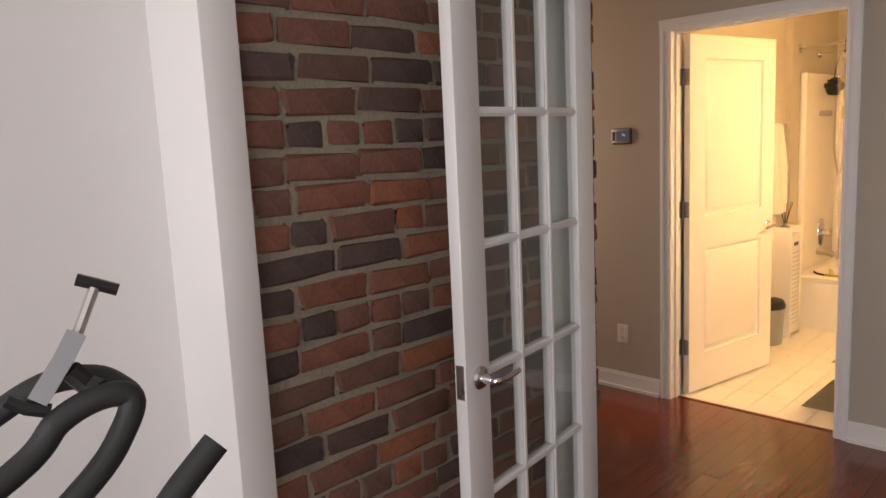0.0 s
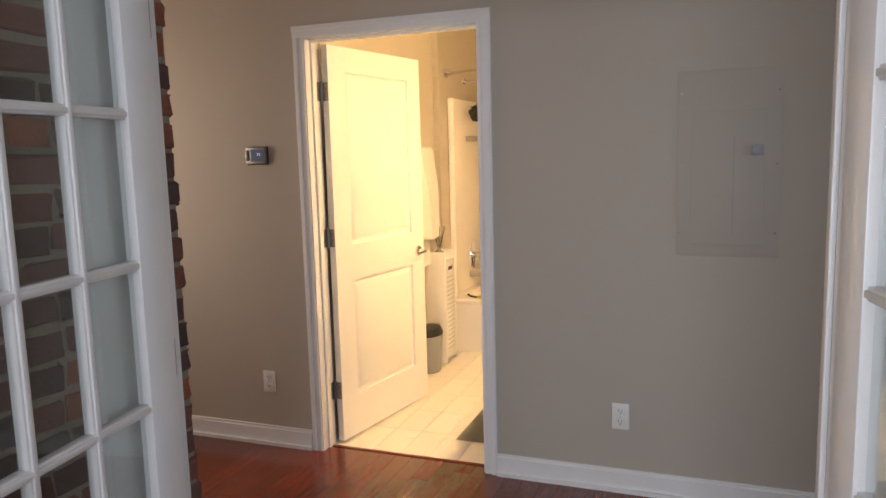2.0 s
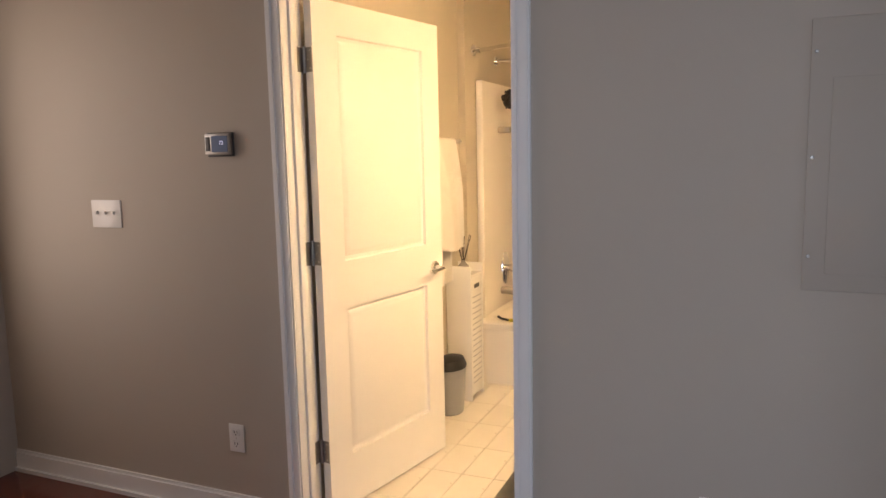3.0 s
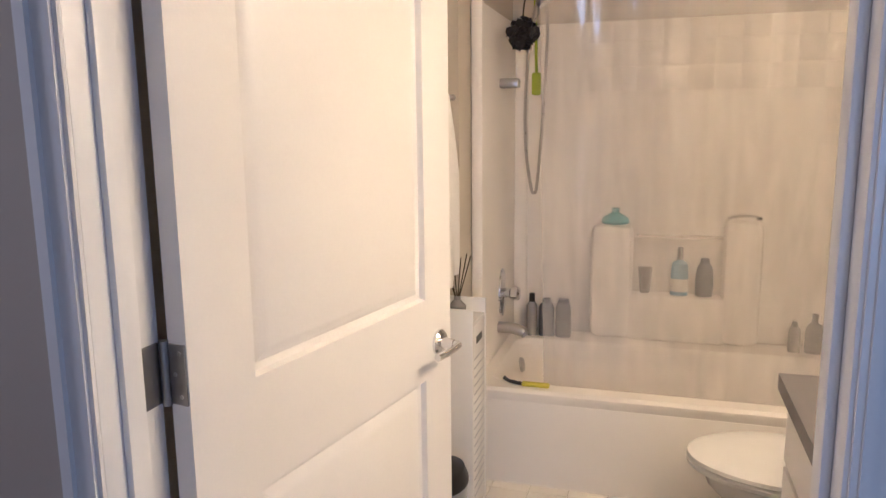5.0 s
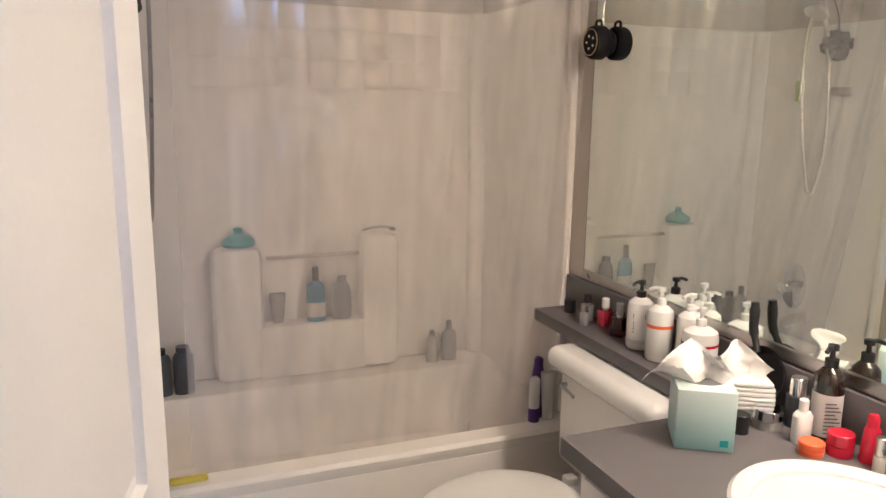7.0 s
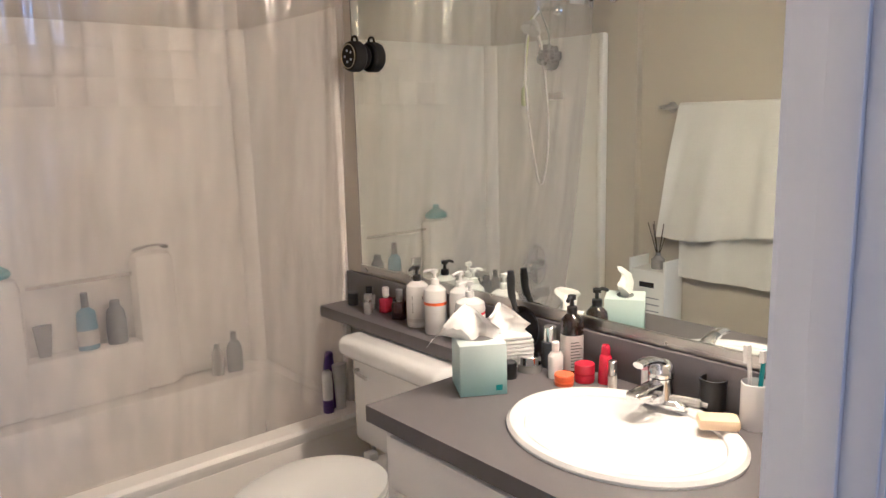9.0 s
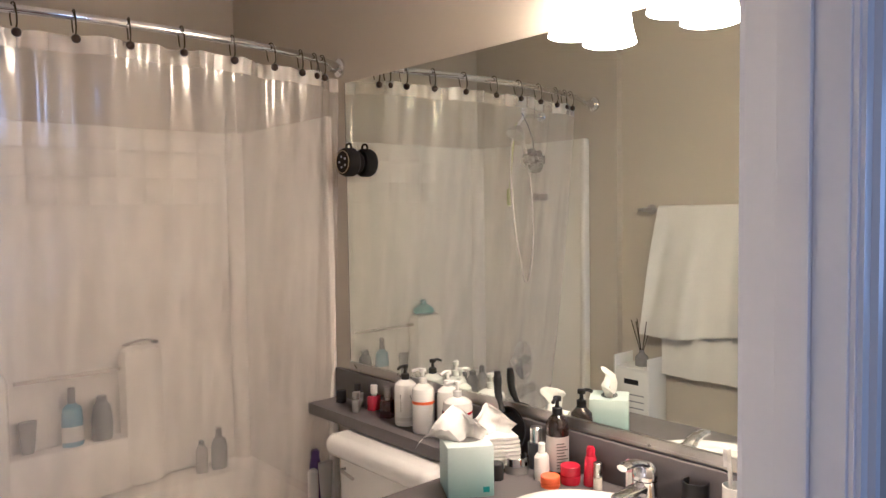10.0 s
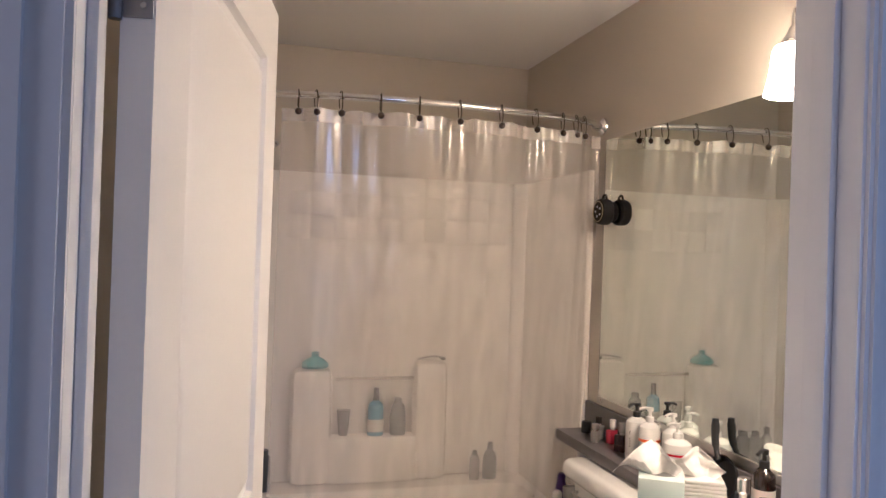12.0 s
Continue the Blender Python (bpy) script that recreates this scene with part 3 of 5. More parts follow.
structure("trim", boxes((X_L, Y_W + 0.058, 0.0, X_R, Y_W + 0.078, 0.004), bevel=0.001), CHERRY, "thin wooden threshold strip in the doorway", "threshold")


# ---------- wall fittings in the hall ----------
def outlet(x, z):
    t = thing("wall_outlet", (x, Y_W, z), "white duplex outlet on greige wall", "outlet", "hall outlets")
    part("cover_plate", boxes((-0.036, -0.006, -0.058, 0.036, 0, 0.058), bevel=0.003), WHITEP, t)
    for dz in (-0.024, 0.024):
        s = part("socket", boxes((-0.017, -0.008, dz - 0.015, 0.017, -0.006, dz + 0.015), bevel=0.003), WHITEP, t)
        # plug holes: dark strips on the face in place of their shade
        part("slot_shade", boxes((-0.008, -0.0088, dz - 0.002, -0.0055, -0.008, dz + 0.008), (0.0055, -0.0088, dz - 0.002, 0.008, -0.008, dz + 0.008), (-0.0025, -0.0088, dz - 0.011, 0.0025, -0.008, dz - 0.006)), DARKGREY, s)
    part("screw", lathe([(0, 0), (0.003, 0), (0.003, 0.001), (0, 0.001)], 10, turn=pose(0, -0.006, 0, 90)), NICKEL, t)


outlet(-2.093, 0.338)
outlet(-0.314, 0.340)

sw = thing("light_switch", (-2.70, Y_W, 1.228), "white three-gang toggle light switch on greige wall", "light switch")
part("cover_plate", boxes((-0.082, -0.006, -0.058, 0.082, 0, 0.058), bevel=0.003), WHITEP, sw)
for dx in (-0.046, 0, 0.046):
    part("toggle", boxes((dx - 0.005, -0.018, -0.002, dx + 0.005, -0.006, 0.012), bevel=0.002), WHITEP, sw)

th = thing("thermostat", (-2.083, Y_W, 1.50), "silver-grey rectangular wall thermostat with small screen, its glow added", "thermostat")
part("back_plate", boxes((-0.062, -0.008, -0.047, 0.062, 0, 0.043), bevel=0.003), DARKGREY, th)
part("body", boxes((-0.058, -0.027, -0.040, 0.058, -0.008, 0.040), bevel=0.004), STEEL, th)
scr = part("screen", boxes((-0.024, -0.0285, -0.030, 0.050, -0.027, 0.030)), SCREEN, th)
part("button", boxes((-0.052, -0.0285, -0.026, -0.032, -0.027, 0.026), bevel=0.001), DARKGREY, th)


def words(text, size, m, material, parent, name="lettering"):
    cu = bpy.data.curves.new(name, "FONT")
    cu.body, cu.size, cu.align_x, cu.align_y, cu.extrude = text, size, "CENTER", "CENTER", 0.0004
    ob = bpy.data.objects.new(name, cu)
    scene.collection.objects.link(ob)
    dg = bpy.context.evaluated_depsgraph_get()
    me = bpy.data.meshes.new_from_object(ob.evaluated_get(dg))
    bpy.data.objects.remove(ob)
    me.materials.clear()
    me.materials.append(material)
    o = new(name, me)
    o.parent = parent
    o.matrix_basis = m
    return o


words("72", 0.02, pose(0.022, -0.029, 0.004, 90, 0, 0), DIGITS, scr)

pan = thing("breaker_panel", (0.092, Y_W, 1.415), "electrical breaker panel painted the same greige as the wall", "breaker panel")
part("cover", boxes((-0.19, -0.007, -0.365, 0.19, 0, 0.365), bevel=0.003), PANELP, pan)
pd = part("door", boxes((-0.135, -0.012, -0.318, 0.135, -0.007, 0.21), bevel=0.002), PANELP, pan)
part("seam", boxes((0.02, -0.0125, -0.27, 0.022, -0.012, 0.11)), GREYP, pd)
part("latch", boxes((0.085, -0.022, 0.035, 0.128, -0.012, 0.075), bevel=0.002), GREYP, pd, "grey slide latch")
for dx in (-0.177, 0.177):
    for dz in (-0.27, 0.0, 0.28):
        part("screw", lathe([(0, 0), (0.005, 0), (0.004, 0.003), (0, 0.003)], 10, turn=pose(dx, -0.007, dz, 90)), STEEL, pan)

# ---------- exercise bike ----------
bike = thing("exercise_bike", (-0.86, 0.10, 0), "black exercise bike with foam handlebars and grey tablet holder", "exercise bike")
B = Vector((-0.86, 0.10, 0))


def at(*q):
    return Vector(q) - B


part("handlebar", tube([at(-0.80, 0.03, 1.06), at(-0.825, 0.265, 1.157), at(-0.825, 0.322, 1.205), at(-0.815, 0.372, 1.225), at(-0.807, 0.405, 1.215), at(-0.80, 0.385, 1.175), at(-0.793, 0.338, 1.129), at(-0.79, 0.20, 1.03)], 0.0165, 14), RUBBER, bike, "black foam covered handlebar loop")
part("handlebar", tube([at(-0.95, 0.03, 1.09), at(-0.93, 0.24, 1.185), at(-0.905, 0.33, 1.232), at(-0.875, 0.385, 1.235), at(-0.835, 0.405, 1.222), at(-0.807, 0.405, 1.214)], 0.0165, 14), RUBBER, bike)
part("grip", tube([at(-0.744, 0.482, 1.146), at(-0.747, 0.434, 1.105), at(-0.75, 0.36, 1.04), at(-0.78, 0.25, 0.97), at(-0.83, 0.19, 0.96)], 0.0185, 16), RUBBER, bike, "black foam grip")
hold = part("tablet_holder", tube([at(-0.842, 0.306, 1.231), at(-0.845, 0.341, 1.274), at(-0.847, 0.362, 1.305)], 0.0165, 4, smooth=False), GREYP, bike, "grey plastic tablet holder")
part("neck", tube([at(-0.847, 0.362, 1.303), at(-0.849, 0.390, 1.358)], 0.007, 8, smooth=False), NICKEL, hold)
part("clamp", tube([at(-0.858, 0.372, 1.371), at(-0.849, 0.393, 1.362), at(-0.838, 0.415, 1.352)], 0.0085, 6, smooth=False), BLACKP, hold)
part("clamp", tube([at(-0.853, 0.276, 1.240), at(-0.845, 0.295, 1.226), at(-0.838, 0.318, 1.217)], 0.009, 6, smooth=False), BLACKP, hold)
part("bracket", tube([at(-0.838, 0.345, 1.262), at(-0.835, 0.362, 1.240), at(-0.822, 0.372, 1.232)], 0.014, 8, smooth=False), BLACKP, bike)
part("stem", tube([at(-0.86, 0.05, 0.10), at(-0.86, 0.08, 0.5), at(-0.86, 0.10, 0.94), at(-0.88, 0.14, 1.05), at(-0.93, 0.2, 1.165)], 0.026, 12), DARKGREY, bike)
part("crossbar", tube([at(-0.83, 0.19, 0.96), at(-0.86, 0.10, 0.93), at(-0.80, 0.03, 1.06)], 0.018, 12), DARKGREY, bike)
part("flywheel", lathe([(0, -0.02), (0.19, -0.02), (0.2, -0.012), (0.2, 0.012), (0.19, 0.02), (0, 0.02)], 32, turn=pose(0, 0.13, 0.3, 0, 90, 0)), DARKGREY, bike)
part("foot", tube([at(-1.12, 0.08, 0.03), at(-0.60, 0.08, 0.03)], 0.03, 12, smooth=False), DARKGREY, bike)
part("frame", tube([at(-0.86, 0.08, 0.45), at(-0.86, -0.35, 0.30), at(-0.86, -0.8, 0.05)], 0.028, 12), DARKGREY, bike)
part("foot", tube([at(-1.12, -0.8, 0.03), at(-0.60, -0.8, 0.03)], 0.03, 12, smooth=False), DARKGREY, bike)
part("saddle_post", tube([at(-0.86, -0.45, 0.28), at(-0.86, -0.55, 0.85)], 0.02, 10, smooth=False), DARKGREY, bike)
part("saddle", lathe([(0, 0), (0.09, 0), (0.12, 0.03), (0.1, 0.06), (0, 0.065)], 20, at=(0, -0.66, 0.84), sy=1.25), RUBBER, bike)

# ---------- tub and surround ----------
TX0, TX1, TY0 = X_T + 0.004, X_M - 0.004, 5.69
Z_RIM = 0.40
tub = thing("bathtub", Matrix.Identity(4), "white acrylic alcove bathtub with smooth apron", "bathtub")
bm = bmesh.new()


def ring(x0, y0, x1, y1, z, r, n=6):
    out = []
    for cx, cy, a0 in ((x1 - r, y1 - r, 0), (x0 + r, y1 - r, 90), (x0 + r, y0 + r, 180), (x1 - r, y0 + r, 270)):
        for i in range(n + 1):
            a = radians(a0 + 90 * i / n)
            out.append(bm.verts.new((cx + r * math.cos(a), cy + r * math.sin(a), z)))
    return out


def loft(rings, cap_end=True):
    for a, b in zip(rings, rings[1:]):
        n = len(a)
        for i in range(n):
            bm.faces.new((a[i], a[(i + 1) % n], b[(i + 1) % n], b[i]))
    if cap_end:
        bm.faces.new(rings[-1])


TYB = Y_BACK - 0.03
loft([ring(TX0, TY0 + 0.02, TX1, TYB, 0.0, 0.004), ring(TX0, TY0 + 0.012, TX1, TYB, Z_RIM - 0.05, 0.004), ring(TX0, TY0, TX1, TYB, Z_RIM - 0.03, 0.004), ring(TX0, TY0, TX1, TYB, Z_RIM - 0.012, 0.006),
      ring(TX0 + 0.006, TY0 + 0.012, TX1 - 0.006, TYB, Z_RIM, 0.01), ring(TX0 + 0.07, TY0 + 0.085, TX1 - 0.06, TYB - 0.17, Z_RIM, 0.08), ring(TX0 + 0.085, TY0 + 0.10, TX1 - 0.075, TYB - 0.185, Z_RIM - 0.02, 0.09),
      ring(TX0 + 0.13, TY0 + 0.14, TX1 - 0.2, TYB - 0.21, 0.13, 0.12), ring(TX0 + 0.18, TY0 + 0.19, TX1 - 0.26, TYB - 0.26, 0.09, 0.12)])
part("tub_body", bm, ACRYLIC, tub)
part("apron", boxes((TX0 + 0.02, TY0 + 0.0105, 0.0, TX1 - 0.02, TY0 + 0.03, Z_RIM - 0.052), bevel=0.002), ACRYLIC, tub)
sur = thing("tub_surround", Matrix.Identity(4), "glossy white moulded tub surround with shelves", "tub surround")
Z_S = 1.89
SX0, SX1, SYB, SYF = -1.785, X_M - 0.014, 6.575, 5.80
part("back_panel", boxes((X_T + 0.002, SYB, Z_RIM + 0.002, X_M - 0.002, Y_BACK - 0.002, Z_S), bevel=0.004), ACRYLIC, sur)
for xa, xb in ((X_T + 0.002, SX0), (SX1, X_M - 0.002)):
    part("end_panel", boxes((xa, SYF, Z_RIM + 0.002, xb, SYB, Z_S), bevel=0.004), ACRYLIC, sur)
part("flange", boxes((X_T + 0.002, 5.765, Z_RIM, -1.765, 5.80, Z_S), bevel=0.012), ACRYLIC, sur)
part("flange", boxes((X_M - 0.032, 5.795, Z_RIM, X_M - 0.002, 5.835, Z_S), bevel=0.012), ACRYLIC, sur)
part("cove", tube([(SX0 + 0.012, SYB - 0.012, Z_RIM), (SX0 + 0.012, SYB - 0.012, Z_S)], 0.045, 16, smooth=False), ACRYLIC, sur)
part("cove", tube([(SX1 - 0.012, SYB - 0.012, Z_RIM), (SX1 - 0.012, SYB - 0.012, Z_S)], 0.045, 16, smooth=False), ACRYLIC, sur)
# moulded towers with flat tops, the niche between them and its soap ledge
part("tower", boxes((-1.41, SYB - 0.10, Z_RIM, -1.215, SYB + 0.003, 0.955), bevel=0.042), ACRYLIC, sur)
part("tower", boxes((-0.815, SYB - 0.10, Z_RIM, -0.645, SYB + 0.003, 0.985), bevel=0.042), ACRYLIC, sur)
part("ledge", boxes((-1.24, SYB - 0.09, Z_RIM, -0.79, SYB + 0.003, 0.625), bevel=0.02), ACRYLIC, sur)
part("towel_bar", tube([(-1.20, SYB - 0.075, 0.905), (-0.82, SYB - 0.075, 0.905)], 0.009, 10, smooth=False), see_through("clear_acrylic_bar", (0.9, 0.88, 0.85), 0.15, (0.8, 0.75, 0.7)), sur, "clear acrylic bar")
# pressed tile pattern of the upper back panel
for i in range(10):
    for z0, z1 in ((1.797, 1.882), (1.684, 1.791), (1.571, 1.678)):
        x0 = -1.448 + i * 0.1125
        part("pressed_tile", boxes((x0, SYB - 0.0018, z0, x0 + 0.1065, SYB, z1), bevel=0.0012), ACRYLIC_T, sur)

# ---------- curtain rod, hooks and clear curtain ----------
RZ = 2.062


def rod_y(x):
    u = (x + 1.722) / (X_M + 1.722)
    return 5.74 - 0.165 * math.sin(math.pi * min(max(u, 0), 1)) ** 0.6


rod = thing("curtain_rod", Matrix.Identity(4), "chrome curved shower curtain rod between two walls", "curtain rod")
xs = [X_T + 0.001 + (X_M - 0.003 - X_T) * i / 16 for i in range(17)]
part("bar", tube([(x, rod_y(x), RZ) for x in xs], 0.0125, 12), CHROME, rod)
for x, s in ((X_T + 0.001, 1), (X_M - 0.001, -1)):
    part("end_flange", lathe([(0, 0), (0.036, 0), (0.034, 0.008), (0.02, 0.02), (0.016, 0.045), (0, 0.045)], 20, turn=pose(x, 5.74, RZ, 0, 90 * s, 0)), CHROME, rod)
HOOKS = [-1.475, -1.415, -1.33, -1.19, -1.05, -0.90, -0.735, -0.59, -0.465, -0.40, -0.36]
hook0 = None
for x in HOOKS:
    y = rod_y(x)
    if hook0 is None:
        hook0 = thing("curtain_hook", (x, y, RZ), "dark bronze curtain hook with round ball", "curtain hook", "shower curtain hooks")
        part("wire", tube([(0, -0.017, -0.052), (0, -0.024, -0.035), (0, -0.021, -0.008), (0, -0.012, 0.014), (0, 0.004, 0.0175), (0, 0.017, 0.006), (0, 0.019, -0.016), (0, 0.012, -0.04)], 0.0022, 6), BRONZE, hook0)
        part("ball", lathe([(0, -0.0125)] + [(0.0125 * math.sin(math.pi * i / 8), -0.0125 * math.cos(math.pi * i / 8)) for i in range(1, 8)] + [(0, 0.0125)], 14, at=(0, -0.018, -0.062)), BRONZE, hook0)
    else:
        copy_thing(hook0, pose(x, y, RZ, 0, 0, random.uniform(-18, 18)))

curtain = thing("shower_curtain", Matrix.Identity(4), "clear vinyl shower curtain with soft folds hanging inside the tub", "shower curtain")


def fold(x, z):
    """How far the sheet leaves its hanging line: pleats that gather at the right end."""
    g = 1.0 + 0.9 * max(0.0, (x + 0.75) / 0.5)
    s = 0.009 * math.sin(x * 19 + 0.7 * math.sin(z * 1.3)) + 0.004 * math.sin(x * 43 + 1.3 + 0.6 * z) + 0.0022 * math.sin(x * 97 + 2 * z)
    up = max(0.0, 1 - (RZ - z) / 0.35)
    return g * s * (0.55 + 0.95 * up) + 0.004 * noise.noise(Vector((x * 5, z * 1.7, 3.0))) + 0.0015 * noise.noise(Vector((x * 24, z * 5, 7.0)))


def sheet(z0, z1, nz, nx=240):
    bm = bmesh.new()
    grid = []
    for j in range(nz + 1):
        z = z1 + (z0 - z1) * j / nz
        u = min(1.0, (RZ - z) / (RZ - Z_RIM))
        row = []
        for i in range(nx + 1):
            x = -1.53 + 1.275 * i / nx
            hung = rod_y(x) - 0.004
            low = 5.835
            sag = 0.006 * abs(math.sin((x + 1.7) * 22)) if z > RZ - 0.06 else 0
            row.append(bm.verts.new((x, hung * (1 - u ** 1.3) + low * u ** 1.3 + fold(x, z), z - sag)))
        grid.append(row)
    back = [[bm.verts.new(v.co + Vector((0, 0.0016, 0))) for v in row] for row in grid]
    for a, b in zip(grid, grid[1:]):
        for i in range(nx):
            bm.faces.new((a[i], a[i + 1], b[i + 1], b[i]))
    for a, b in zip(back, back[1:]):
        for i in range(nx):
            bm.faces.new((a[i], b[i], b[i + 1], a[i + 1]))
    for k in (0, nx):
        for j in range(nz):
            bm.faces.new((grid[j][k], grid[j + 1][k], back[j + 1][k], back[j][k]))
    return bm


part("sheet", sheet(0.30, RZ - 0.095, 60), VINYL, curtain)
part("hem", sheet(RZ - 0.095, RZ - 0.045, 3), VINYLB, curtain, "milky reinforced top hem")
for o in curtain.children:
    o.visible_shadow = False

# ---------- shower fittings on the tub end wall ----------
valve = thing("shower_valve", (SX0, 6.22, 0.66), "chrome shower valve with oval plate", "shower valve")
part("escutcheon", lathe([(0, 0), (0.095, 0), (0.092, 0.008), (0.03, 0.014), (0, 0.014)], 28, sx=1.2, sy=0.75, turn=pose(0, 0, 0, 0, 90, 0)), CHROME, valve)
part("knob", lathe([(0, 0.01), (0.022, 0.01), (0.022, 0.04), (0.03, 0.045), (0.032, 0.075), (0.024, 0.085), (0, 0.085)], 20, turn=pose(0, 0, 0, 0, 90, 0)), CHROME, valve)
spout = thing("tub_spout", (SX0, 6.15, 0.515), "chrome tub spout below the valve", "tub spout")
part("spout_body", tube([(0, 0, 0), (0.06, 0, 0), (0.105, 0, -0.012), (0.125, 0, -0.032)], [0.026, 0.026, 0.025, 0.02], 14), NICKEL, spout)
drain = thing("overflow_drain", (SX0 + 0.105, 6.15, 0.345), "small round nickel overflow cover in the tub", "overflow cover")
part("cover", lathe([(0, 0), (0.035, 0), (0.03, 0.012), (0, 0.014)], 20, turn=pose(0, 0, 0, 0, 80, 0)), NICKEL, drain)

sh = thing("hand_shower", (-1.722, 6.07, 1.97), "chrome hand shower with hose hanging from its arm", "hand shower")
part("arm", tube([(-0.07, 0, 0.06), (0.05, 0, 0.058), (0.11, 0, 0.02), (0.13, 0, -0.01)], 0.0105, 10), CHROME, sh)
part("arm_flange", lathe([(0, 0), (0.03, 0), (0.024, 0.01), (0, 0.012)], 18, turn=pose(-0.063, 0, 0.06, 0, 90, 0)), CHROME, sh)
part("shower_head", lathe([(0, -0.02), (0.05, -0.02), (0.052, -0.008), (0.03, 0.02), (0.014, 0.04), (0, 0.04)], 24, turn=pose(0.15, -0.01, -0.04, 0, -35, 0)), NICKEL, sh)
part("handle", tube([(0.12, -0.01, -0.05), (0.10, -0.03, -0.15), (0.085, -0.04, -0.26)], 0.011, 10), NICKEL, sh)
part("hose", tube([(0.085, -0.04, -0.26), (0.075, -0.05, -0.45), (0.08, -0.055, -0.65), (0.10, -0.045, -0.80), (0.112, -0.035, -0.83), (0.122, -0.02, -0.79), (0.135, 0.02, -0.55), (0.145, 0.04, -0.3), (0.148, 0.03, -0.1), (0.13, 0.0, -0.01)], 0.0065, 8, 8), NICKEL, sh, "flexible metal hose")
part("bracket", boxes((-0.03, -0.075, -0.40, 0.05, -0.02, -0.36), bevel=0.008), NICKEL, sh, "plastic hose bracket")

loo = thing("loofah", Matrix.Translation((-1.66, 6.02, 1.785)) @ Matrix.Diagonal((1.25, 1.25, 1.25, 1)), "black mesh bath puff hanging from the shower arm", "bath puff")
bm = bmesh.new()
rnd = random.Random(2)
for i in range(90):
    d = Vector((rnd.gauss(0, 1), rnd.gauss(0, 1), rnd.gauss(0, 1))).normalized()
    c = d * rnd.uniform(0.030, 0.045)
    s = d.cross(Vector((rnd.random(), rnd.random(), rnd.random()))).normalized() * 0.017
    t = d.cross(s).normalized() * 0.017
    k = [bm.verts.new(c + s * math.cos(a) + t * math.sin(a) + d * rnd.uniform(-0.008, 0.013)) for a in [2 * math.pi * q / 7 for q in range(7)]]
    m0 = bm.verts.new(c + d * 0.002)
    for q in range(7):
        bm.faces.new((m0, k[q], k[(q + 1) % 7]))
bmesh.ops.create_icosphere(bm, subdivisions=2, radius=0.034)
part("mesh_ruffle", bm, BLACKP, loo)
part("cord", tube([(0, 0, 0.04), (0.004, 0, 0.09), (0.012, 0.02, 0.15), (0.02, 0.045, 0.205)], 0.003, 6), BLACKP, loo)
gr = thing("back_brush", (-1.625, 6.16, 1.575), "lime green long-handled body brush hanging", "body brush")
part("handle", tube([(0, 0, 0.06), (-0.003, -0.01, 0.22), (-0.004, -0.03, 0.36), (-0.01, -0.05, 0.42)], 0.0065, 8), LIME, gr)
part("brush_head", boxes((-0.020, -0.012, -0.03, 0.020, 0.012, 0.065), bevel=0.009), LIME, gr)

sq = thing("squeegee", (-1.60, 5.735, Z_RIM), "black and yellow squeegee lying on the tub rim", "squeegee")
part("blade", boxes((0.0, -0.012, 0.002, 0.11, 0.012, 0.02), bevel=0.006), YELLOW, sq)
part("handle", tube([(0.0, 0, 0.01), (-0.05, 0.004, 0.016), (-0.075, 0.004, 0.03)], 0.0075, 8), BLACKP, sq)


# ---------- bottles ----------
def bottle(name, x, y, z, label, body, mat_body, cap=None, mat_cap=None, sx=1.0, sy=1.0, rz=0, category="bottle", group="", band=None):
    t = thing(name, pose(x, y, z, 0, 0, rz), label, category, group)
    part("body", lathe(body, 24, sx=sx, sy=sy), mat_body, t)
    if cap:
        part("cap", lathe(cap, 18), mat_cap, t)
    if band:
        r, z0, z1, mt = band
        part("label", lathe([(r, z0), (r, z1)], 24, sx=sx, sy=sy), mt, t)
    return t


def pump_bottle(x, y, r, h, mat_body, mat_pump, label, rz=0, band=None, sx=1.0, sy=1.0, name="pump_bottle"):
    t = bottle(name, x, y, Z_T, label, [(0, 0), (r * 0.92, 0), (r, 0.006), (r, h * 0.80), (r * 0.93, h * 0.90), (r * 0.6, h * 0.97), (0.013, h), (0, h)], mat_body, sx=sx, sy=sy, rz=rz, category="pump bottle", group="toiletries")
    p = part("pump", lathe([(0, h), (0.0135, h), (0.0135, h + 0.018), (0.006, h + 0.02), (0.0045, h + 0.036), (0.011, h + 0.037), (0.011, h + 0.048), (0, h + 0.05)], 16), mat_pump, t)
    part("nozzle", tube([(0, 0, h + 0.043), (-0.018, 0, h + 0.045), (-0.034, 0, h + 0.039)], 0.0048, 8), mat_pump, p)
    if band:
        for z0, z1, mt in band:
            part("label", lathe([(r * 1.004, z0 * h), (r * 1.004, z1 * h)], 24, sx=sx, sy=sy), mt, t)
    return t


Z_T = 0.823      # vanity top


def plain_cap(r, z0, h):
    return [(0, z0), (r, z0), (r, z0 + h - 0.002), (r - 0.002, z0 + h), (0, z0 + h)]


